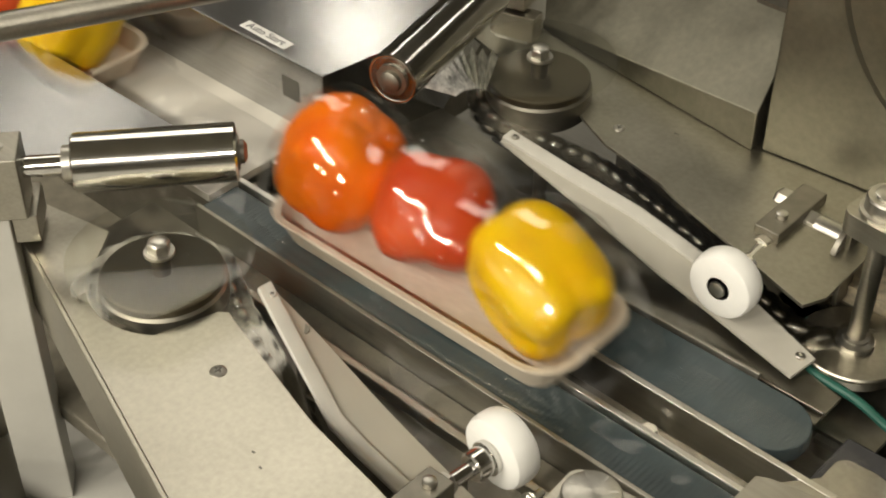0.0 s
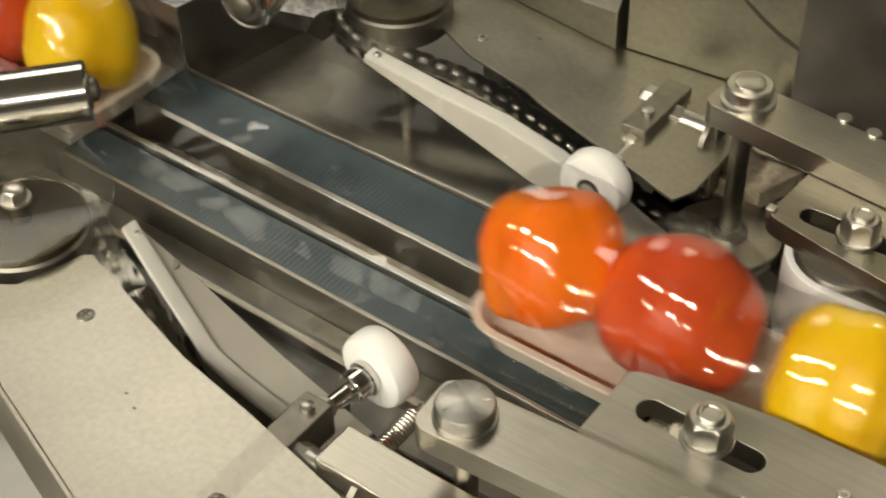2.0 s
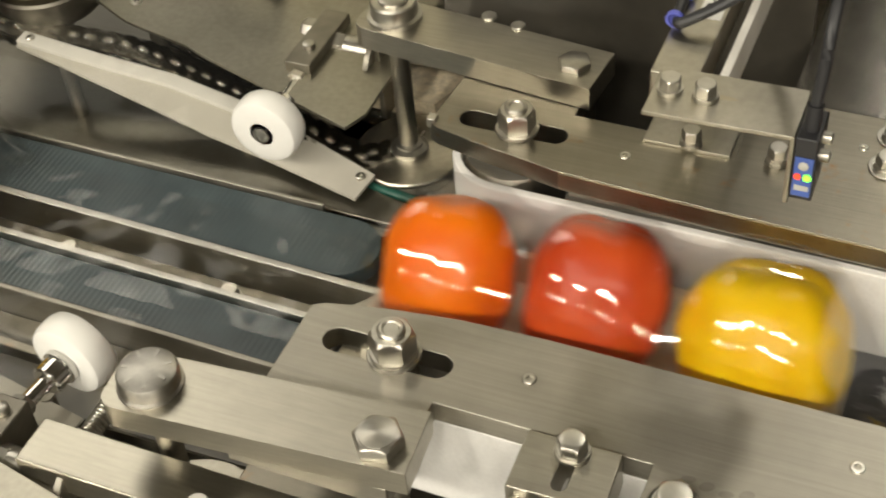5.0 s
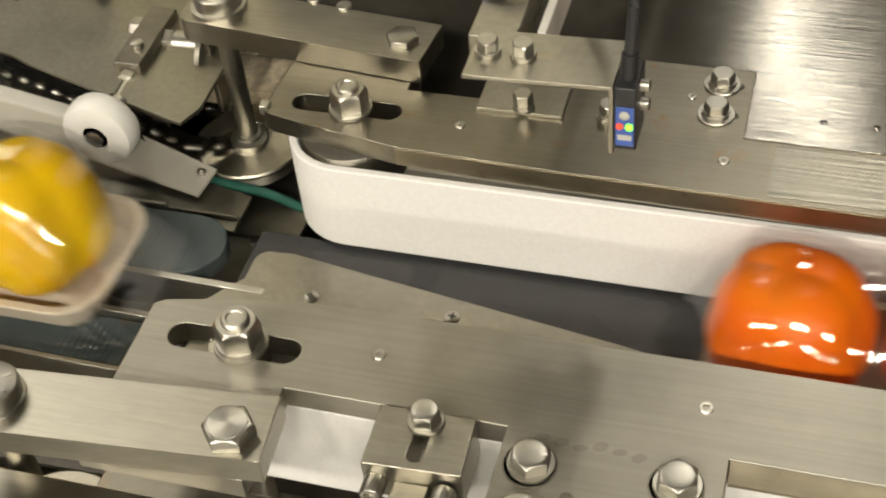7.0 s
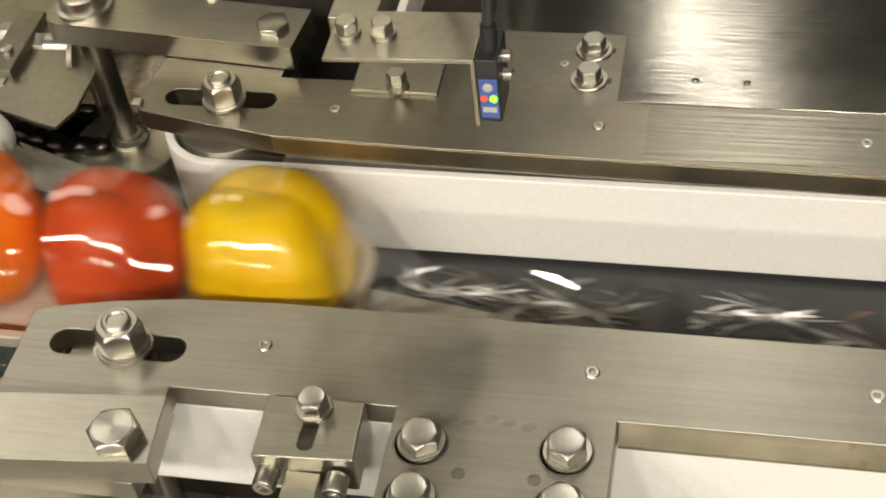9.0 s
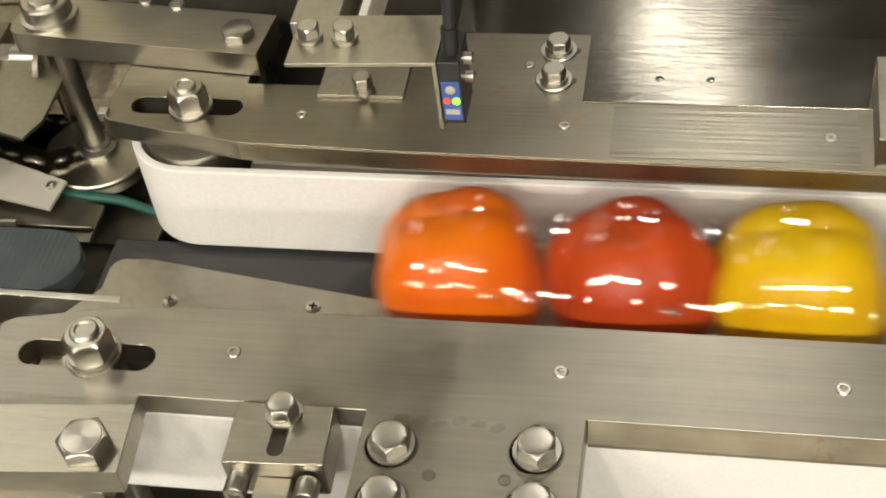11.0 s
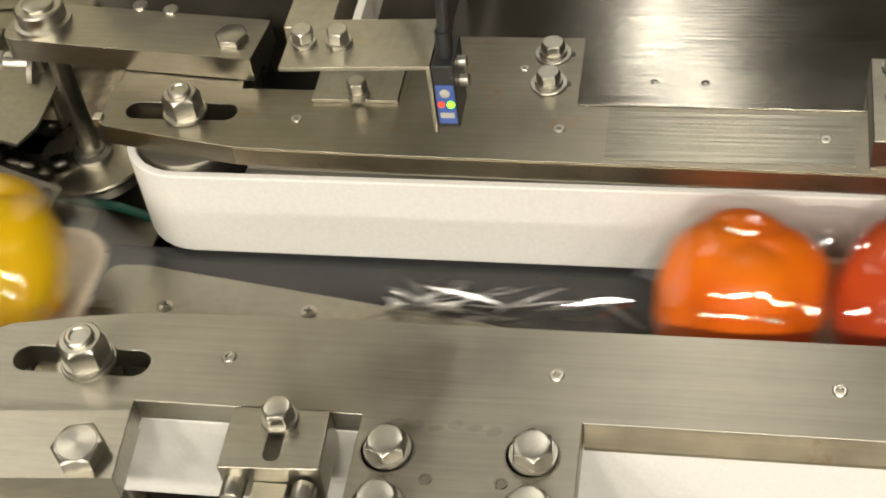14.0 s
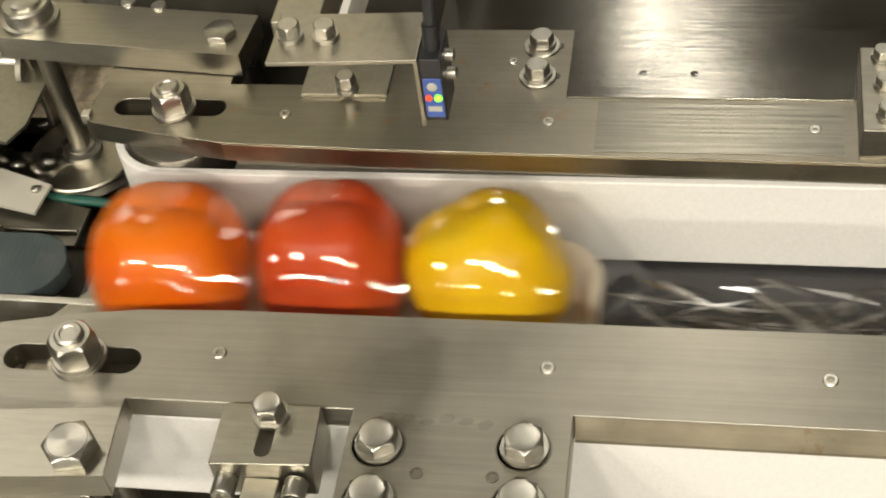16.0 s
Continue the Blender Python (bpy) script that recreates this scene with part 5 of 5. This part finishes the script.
# ---------------------------------------------------------------- packs: tray, three peppers, film
def pepper_mesh(name, rx, ry, rz, lobes, seed, mat, taper=0.10, depth=0.115):
    """A lobed fruit with a hollow at the stem end; its base rests at z = 0."""
    bm = bmesh.new()
    rng = random.Random(seed)
    ph = rng.uniform(0, 6.28)
    amps = [rng.uniform(0.75, 1.2) for _ in range(lobes)]
    nu, nv = 56, 34
    rings = []
    for j in range(nv + 1):
        th = math.pi * j / nv
        ring = []
        for i in range(nu):
            a = 2 * math.pi * i / nu
            k = (a + ph) / (2 * math.pi) * lobes
            groove = abs(math.cos((a + ph) * lobes / 2)) ** 1.0
            lobe = 1 - depth + depth * groove * amps[int(k) % lobes]
            st = math.sin(th)
            prof = st ** 0.60
            z = math.cos(th)
            z = math.copysign(abs(z) ** 0.80, z)
            r = prof * (1 - (1 - lobe) * (0.55 + 0.45 * st))
            r *= 1.0 - taper * max(0.0, 0.25 - z) ** 1.3
            if th < 0.75:
                z -= 0.17 * (1 - th / 0.75) ** 1.6
            if th > math.pi - 0.6:
                z += 0.055 * (1 - (math.pi - th) / 0.6) ** 1.3
            z -= 0.07 * (1 - groove) * max(0.0, math.cos(th)) - 0.04 * (1 - groove) * max(0.0, -math.cos(th)) ** 2
            wob = 1 + 0.05 * noise.noise(Vector((2.2 * math.cos(a) * st + seed, 2.2 * math.sin(a) * st, 2.2 * z)))
            ring.append(bm.verts.new((rx * r * math.cos(a) * wob, ry * r * math.sin(a) * wob, rz * z)))
            if j in (0, nv):
                break
        rings.append(ring)
    for p, q in zip(rings, rings[1:]):
        for i in range(nu):
            vs = []
            for w in (p[i % len(p)], p[(i + 1) % len(p)], q[(i + 1) % len(q)], q[i % len(q)]):
                if w not in vs:
                    vs.append(w)
            if len(vs) > 2:
                bm.faces.new(vs)
    bmesh.ops.recalc_face_normals(bm, faces=bm.faces)
    me = bpy.data.meshes.new(name)
    bm.to_mesh(me)
    bm.free()
    me.materials.append(mat)
    me.shade_smooth()
    return me


def lowest(me, m3):
    return min((m3 @ v.co).z for v in me.vertices)


def tray_mesh():
    """A moulded tray with rounded corners, sloping walls and a rolled rim."""
    L, W, H = 0.125, 0.047, 0.024

    def ring(bm, l, w, r, z):
        pts = []
        for cx, cy, a0 in ((l - r, w - r, 0), (-l + r, w - r, 90), (-l + r, -w + r, 180), (l - r, -w + r, 270)):
            for i in range(7):
                a = radians(a0 + 15 * i)
                pts.append(bm.verts.new((cx + r * math.cos(a), cy + r * math.sin(a), z)))
        return pts

    bm = bmesh.new()
    levels = [(L - 0.016, W - 0.014, 0.012, 0.0), (L - 0.013, W - 0.011, 0.015, 0.001), (L - 0.003, W - 0.003, 0.024, H - 0.003), (L, W, 0.026, H - 0.002), (L + 0.0006, W + 0.0006, 0.0265, H - 0.0005), (L, W, 0.026, H + 0.0004), (L - 0.0045, W - 0.0045, 0.022, H), (L - 0.0055, W - 0.0055, 0.021, H - 0.0015), (L - 0.013, W - 0.0110, 0.016, 0.0105), (L - 0.017, W - 0.0150, 0.012, 0.0090)]
    rings = [ring(bm, *lv) for lv in levels]
    for p, q in zip(rings, rings[1:]):
        for i in range(len(p)):
            bm.faces.new((p[i], p[(i + 1) % len(p)], q[(i + 1) % len(q)], q[i]))
    bm.faces.new(rings[0])
    bm.faces.new(rings[-1])
    bmesh.ops.recalc_face_normals(bm, faces=bm.faces)
    me = bpy.data.meshes.new("tray")
    bm.to_mesh(me)
    bm.free()
    me.materials.append(M_TRAYPAPER)
    me.shade_smooth()
    me.set_sharp_from_angle(angle=radians(28))
    return me


TRAY = tray_mesh()


def film_meshes(offsets, heights, seed):
    """A clear sleeve over a tray and its three fruits, crumpled before and behind: five meshes."""
    nx, ny = 190, 34
    x0, x1 = -0.276, 0.278
    grid = []
    for i in range(nx + 1):
        x = x0 + (x1 - x0) * i / nx
        top = max((0.0145 + hh) * math.exp(-((x - o) / 0.047) ** 4) for o, hh in zip(offsets, heights))
        edge = 1.0 / (1.0 + math.exp((abs(x) - 0.140) / 0.007))
        lim = 0.082 if abs(x) < 0.11 else 0.030 + 0.052 * max(0.0, 1 - ((abs(x) - 0.11) / 0.036) ** 1.5)
        h = max(top * edge, min(0.082, lim) * edge) + 0.002
        h = max(h, 0.006 + 0.003 * noise.noise(Vector((x * 30, seed, 0))))
        w = 0.0540 * (0.80 + 0.20 * edge)
        row = []
        for j in range(ny + 1):
            a = math.pi * j / ny
            c, s = math.cos(a), math.sin(a)
            yy = w * math.copysign(abs(c) ** 0.84, c)
            zz = h * abs(s) ** 0.80 + 0.002
            wav = edge * (0.0013 * noise.noise(Vector((x * 88, a * 1.6, seed * 1.7))) + 0.0006 * noise.noise(Vector((x * 130, a * 5.0, seed * 2.3))))
            row.append((x, yy * (1 + wav * 8), max(0.0012, zz + wav)))
        grid.append(row)

    def sleeve(lo, hi):
        bm = bmesh.new()
        rows = [[bm.verts.new(p) for p in row] for row in grid if lo <= row[0][0] <= hi]
        for r0, r1 in zip(rows, rows[1:]):
            for j in range(ny):
                bm.faces.new((r0[j], r1[j], r1[j + 1], r0[j + 1]))
        me = bpy.data.meshes.new("sleeve")
        bm.to_mesh(me)
        bm.free()
        me.materials.append(M_FILM)
        me.shade_smooth()
        return me

    def web(name, lo, hi):
        """Slack film in flat shards that meet at sharp creases."""
        bm = bmesh.new()
        rng = random.Random(seed * 31 + (7 if lo > 0 else 3))
        na, nb = 16, 6
        near_pack = lo if lo > 0 else hi
        rows = []
        for i in range(na + 1):
            row = []
            for j in range(nb + 1):
                g = j / nb * 2 - 1
                x = lo + (hi - lo) * i / na + 0.012 * g * (1 if seed % 2 else -1) * (0 < i < na)
                lift = 0.030 * math.exp(-abs(x - near_pack) / 0.010) * (1 - g * g)
                z = 0.0055 + 0.0007 * rng.uniform(-1, 1) * (1 - 0.5 * abs(g)) + lift
                if 0 < i < na:
                    x += rng.uniform(-0.0022, 0.0022)
                row.append(bm.verts.new((x, 0.043 * g + (rng.uniform(-0.003, 0.003) if abs(g) < 1 else 0), max(0.0015, z))))
            rows.append(row)
        for r0, r1 in zip(rows, rows[1:]):
            for j in range(nb):
                if rng.random() < 0.5:
                    bm.faces.new((r0[j], r1[j], r1[j + 1]))
                    bm.faces.new((r0[j], r1[j + 1], r0[j + 1]))
                else:
                    bm.faces.new((r0[j], r1[j], r0[j + 1]))
                    bm.faces.new((r1[j], r1[j + 1], r0[j + 1]))
        me = bpy.data.meshes.new(name)
        bm.to_mesh(me)
        bm.free()
        me.materials.append(M_WEB)
        return me

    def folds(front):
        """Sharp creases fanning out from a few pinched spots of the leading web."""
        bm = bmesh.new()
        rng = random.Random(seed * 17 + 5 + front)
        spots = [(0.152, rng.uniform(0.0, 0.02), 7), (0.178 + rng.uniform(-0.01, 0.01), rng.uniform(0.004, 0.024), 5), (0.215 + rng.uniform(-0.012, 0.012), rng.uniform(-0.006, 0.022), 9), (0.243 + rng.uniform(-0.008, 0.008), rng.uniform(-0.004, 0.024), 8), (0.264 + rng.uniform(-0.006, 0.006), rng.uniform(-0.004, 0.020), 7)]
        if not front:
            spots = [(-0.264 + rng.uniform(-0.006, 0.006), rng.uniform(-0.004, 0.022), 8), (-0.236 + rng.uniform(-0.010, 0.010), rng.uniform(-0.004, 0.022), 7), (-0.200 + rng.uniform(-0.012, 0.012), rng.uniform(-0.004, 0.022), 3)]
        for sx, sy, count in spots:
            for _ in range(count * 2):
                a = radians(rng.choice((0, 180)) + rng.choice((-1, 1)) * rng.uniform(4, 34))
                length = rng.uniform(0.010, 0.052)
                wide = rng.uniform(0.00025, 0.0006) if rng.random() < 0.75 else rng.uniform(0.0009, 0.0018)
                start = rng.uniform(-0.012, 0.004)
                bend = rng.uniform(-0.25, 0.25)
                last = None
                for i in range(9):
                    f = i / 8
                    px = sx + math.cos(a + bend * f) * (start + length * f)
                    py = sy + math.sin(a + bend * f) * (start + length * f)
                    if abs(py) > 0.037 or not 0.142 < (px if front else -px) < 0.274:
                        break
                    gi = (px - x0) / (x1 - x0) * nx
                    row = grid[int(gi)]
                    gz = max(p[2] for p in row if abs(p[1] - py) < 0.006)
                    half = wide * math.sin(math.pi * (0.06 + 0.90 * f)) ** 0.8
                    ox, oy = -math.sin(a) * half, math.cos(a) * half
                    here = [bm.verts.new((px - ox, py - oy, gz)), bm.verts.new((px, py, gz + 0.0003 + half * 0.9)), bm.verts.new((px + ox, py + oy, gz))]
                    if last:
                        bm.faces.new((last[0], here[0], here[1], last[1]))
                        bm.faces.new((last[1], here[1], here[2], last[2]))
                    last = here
        # small standing folds of film, added and tilted to glint in the lamps
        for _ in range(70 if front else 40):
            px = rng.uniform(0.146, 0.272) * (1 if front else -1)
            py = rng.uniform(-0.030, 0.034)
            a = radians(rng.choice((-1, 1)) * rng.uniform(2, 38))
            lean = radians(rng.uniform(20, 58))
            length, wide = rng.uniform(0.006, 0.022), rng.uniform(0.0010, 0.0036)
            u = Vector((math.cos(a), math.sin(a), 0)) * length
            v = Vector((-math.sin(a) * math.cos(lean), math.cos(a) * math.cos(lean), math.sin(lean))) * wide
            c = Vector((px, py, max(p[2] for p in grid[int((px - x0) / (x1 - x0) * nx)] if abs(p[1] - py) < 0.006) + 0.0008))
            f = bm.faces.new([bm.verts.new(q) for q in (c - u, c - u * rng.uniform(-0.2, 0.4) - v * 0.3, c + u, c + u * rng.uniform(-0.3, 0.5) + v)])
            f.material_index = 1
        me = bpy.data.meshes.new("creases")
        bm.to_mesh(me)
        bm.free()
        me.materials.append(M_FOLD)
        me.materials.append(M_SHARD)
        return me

    return (sleeve(-0.146, 0.148), web("front_web", 0.146, 0.278), web("rear_web", -0.276, -0.144), folds(True), folds(False))


PITCH = 0.555
# travel of the yellow fruit of the first pack along the line, by time
TRAVEL = [(0.0, -0.316), (4.7, 1.645), (5.9, 2.105), (7.0, 2.557), (7.2, 2.624), (7.3, 2.664), (7.4, 2.703), (7.5, 2.716), (7.6, 2.719), (7.68, 2.733), (7.8, 2.790), (8.0, 2.878), (8.3, 3.006), (8.8, 3.217), (9.3, 3.430), (9.7, 3.596), (11.8, 4.475), (13.9, 5.350), (16.0, 6.222)]


def travel(t):
    for (t0, s0), (t1, s1) in zip(TRAVEL, TRAVEL[1:]):
        if t <= t1:
            return s0 + (s1 - s0) * (t - t0) / (t1 - t0)
    return TRAVEL[-1][1]


def line_place(u, k=0):
    """The place on the line: the infeed brings a pack early, and it waits until the film takes it along."""
    if k == 5:  # this pack lags a little until the grip takes hold
        u -= max(0.0, -0.09 - u) * 0.17
    ahead = {1: 0.098, 2: 0.155}.get(k, 0.12)
    far = -0.95
    came = u + ahead if u > far else far + ahead + (u - far) * 0.69
    return max(u, min(-0.622, came)) if u > far else came


TIMES = sorted({round(0.1 * i, 1) for i in range(0, 161)})
# places of orange, red and yellow fruit from the tray's middle, and how far the tray's middle lies behind the line's mark
LAYOUT = [(-0.090, -0.009, 0.080, 0.073), (-0.0895, -0.0085, 0.0850, 0.0815), (-0.083, 0.013, 0.086, 0.087), (-0.082, -0.003, 0.084, 0.087),
          (-0.086, -0.001, 0.077, 0.071), (-0.087, -0.002, 0.075, 0.065), (-0.091, -0.007, 0.079, 0.076), (-0.088, -0.003, 0.077, 0.077),
          (-0.091, -0.008, 0.079, 0.077), (-0.090, -0.007, 0.073, 0.077), (-0.091, -0.005, 0.074, 0.077), (-0.093, -0.007, 0.071, 0.077)]
# width, height, lean about x, lean about y, spin about the fruit's own axis, lobes
ORANGES = [(0.086, 0.088, 20, -40, 20, 4), (0.082, 0.090, 25, 20, 60, 4), (0.096, 0.086, 20, 62, 50, 4), (0.070, 0.088, 35, 5, 10, 3), (0.079, 0.086, 10, 8, 40, 4), (0.082, 0.088, 12, 4, 5, 4),
           (0.084, 0.094, 15, -14, 70, 4), (0.083, 0.088, 12, 10, 0, 4), (0.084, 0.094, 8, 10, 35, 4), (0.078, 0.086, 10, -6, 20, 4), (0.083, 0.091, 14, 12, 80, 3), (0.084, 0.090, 10, 0, 30, 4)]
REDS = [(0.080, 0.086, 40, 18, 10, 4), (0.088, 0.090, -30, 35, 45, 4), (0.071, 0.092, 30, 6, 30, 4), (0.075, 0.092, 34, -4, 20, 4), (0.082, 0.086, 12, 16, 10, 3), (0.078, 0.088, 20, 14, 55, 4),
        (0.077, 0.089, 14, -8, 30, 3), (0.080, 0.087, 12, 10, 0, 4), (0.083, 0.083, 18, 20, 65, 4), (0.077, 0.088, 10, -10, 15, 3), (0.078, 0.091, 16, 8, 40, 4), (0.075, 0.094, 12, 4, 75, 4)]
YELLOWS = [(0.090, 0.090, 30, 68, 15, 4), (0.086, 0.087, 48, 10, 40, 4), (0.078, 0.090, 32, 24, 10, 3), (0.086, 0.088, 28, 8, 45, 4), (0.084, 0.088, 12, 10, 25, 4), (0.086, 0.090, 10, 14, 40, 4),
           (0.088, 0.092, 12, 6, 45, 4), (0.084, 0.088, 10, 8, 10, 4), (0.080, 0.094, 6, 4, 45, 4), (0.083, 0.082, 8, -6, 45, 4), (0.083, 0.089, 12, -10, 35, 4), (0.080, 0.083, 16, 26, 20, 4)]
SKINS = {"orange": M_ORANGE, "red": M_RED, "yellow": M_YELLOW}
KEYED = []
CREASES = []
for k in range(12):
    rng = random.Random(40 + k)
    lay, lead = LAYOUT[k][:3], LAYOUT[k][3]
    tray = new("pepper_tray", TRAY)
    tagged(tray, "brown moulded fibre tray holding three peppers", "tray", "pepper trays")
    KEYED.append((tray, k, lead, Matrix.Translation((0, 0, BELT + 0.0005))))
    tall = []
    for colour, off, row in zip(("orange", "red", "yellow"), lay, (ORANGES[k], REDS[k], YELLOWS[k])):
        wide, high, lean_x, lean_y, spin, lobes = row
        lying = abs(lean_y) > 45 or abs(lean_x) > 45
        high -= 0.012
        a, b = (high, wide) if lying else (wide, high)
        me = pepper_mesh("pepper", a * 0.53, min(0.0425, a * 0.515), b * 0.51, lobes, 3 * k + len(colour), SKINS[colour], 0.05 if lobes == 4 else 0.08, 0.15 if lying else 0.115)
        tilt = Matrix.Rotation(radians(180 - lean_x), 3, "X") @ Matrix.Rotation(radians(lean_y), 3, "Y") @ Matrix.Rotation(radians(spin), 3, "Z")
        ob = new("bell_pepper", me)
        tagged(ob, f"glossy {colour} bell pepper lying in a wrapped tray", "pepper", f"{colour} peppers")
        low = lowest(me, tilt)
        tall.append(max((tilt @ v.co).z for v in me.vertices) - low)
        KEYED.append((ob, k, lead, Matrix.Translation((off, rng.uniform(-0.002, 0.003), BELT + 0.0098 - low)) @ tilt.to_4x4()))
    film = new("film_wrap")
    film.empty_display_size = 0.02
    tagged(film, "clear glossy plastic film wrapped over a pepper tray", "film", "film wraps")
    for me in film_meshes(lay, tall, k + 1):
        piece_ob = new(me.name, me)
        piece_ob.parent = film
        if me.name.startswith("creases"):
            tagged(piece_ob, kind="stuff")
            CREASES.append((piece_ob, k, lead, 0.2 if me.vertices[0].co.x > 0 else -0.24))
    KEYED.append((film, k, lead, Matrix.Translation((0, 0, BELT + 0.0005))))


def chain_place(loop, marks, s):
    """The pose of a link s metres along its loop."""
    s %= marks[-1]
    i = min(bisect_mark(marks, s), len(loop) - 1)
    a, b = loop[i], loop[(i + 1) % len(loop)]
    p = a.lerp(b, (s - marks[i]) / max(1e-9, marks[i + 1] - marks[i]))
    d = loop[(i + 3) % len(loop)] - loop[i - 2]
    return pose(p.x, p.y, p.z, 0, math.degrees(-math.asin(d.z / d.length)), math.degrees(math.atan2(d.y, d.x)))


def bisect_mark(marks, s):
    lo, hi = 0, len(marks) - 1
    while hi - lo > 1:
        mid = (lo + hi) // 2
        if marks[mid] <= s:
            lo = mid
        else:
            hi = mid
    return lo


def motions():
    for ob, k, lead, rest in KEYED:
        rows = []
        for t in TIMES:
            x = line_place(travel(t) - PITCH * k, k) - lead
            rows.append((t, Matrix.Translation((x, YC, 0)) @ rest))
        walk(ob, rows)
    # creases stay hidden under the belt on the feed and rise at the grip
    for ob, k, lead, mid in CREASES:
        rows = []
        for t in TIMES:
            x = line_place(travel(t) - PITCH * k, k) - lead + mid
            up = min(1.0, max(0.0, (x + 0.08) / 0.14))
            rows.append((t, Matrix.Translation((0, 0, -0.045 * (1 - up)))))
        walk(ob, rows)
    # the links of the film chains run round their loops as fast as the film
    for link, inv, loop, marks, start in CHAIN_LINKS:
        rows = []
        for t in TIMES:
            rows.append((t, inv @ chain_place(loop, marks, start + travel(t))))
        walk(link, rows)


motions()
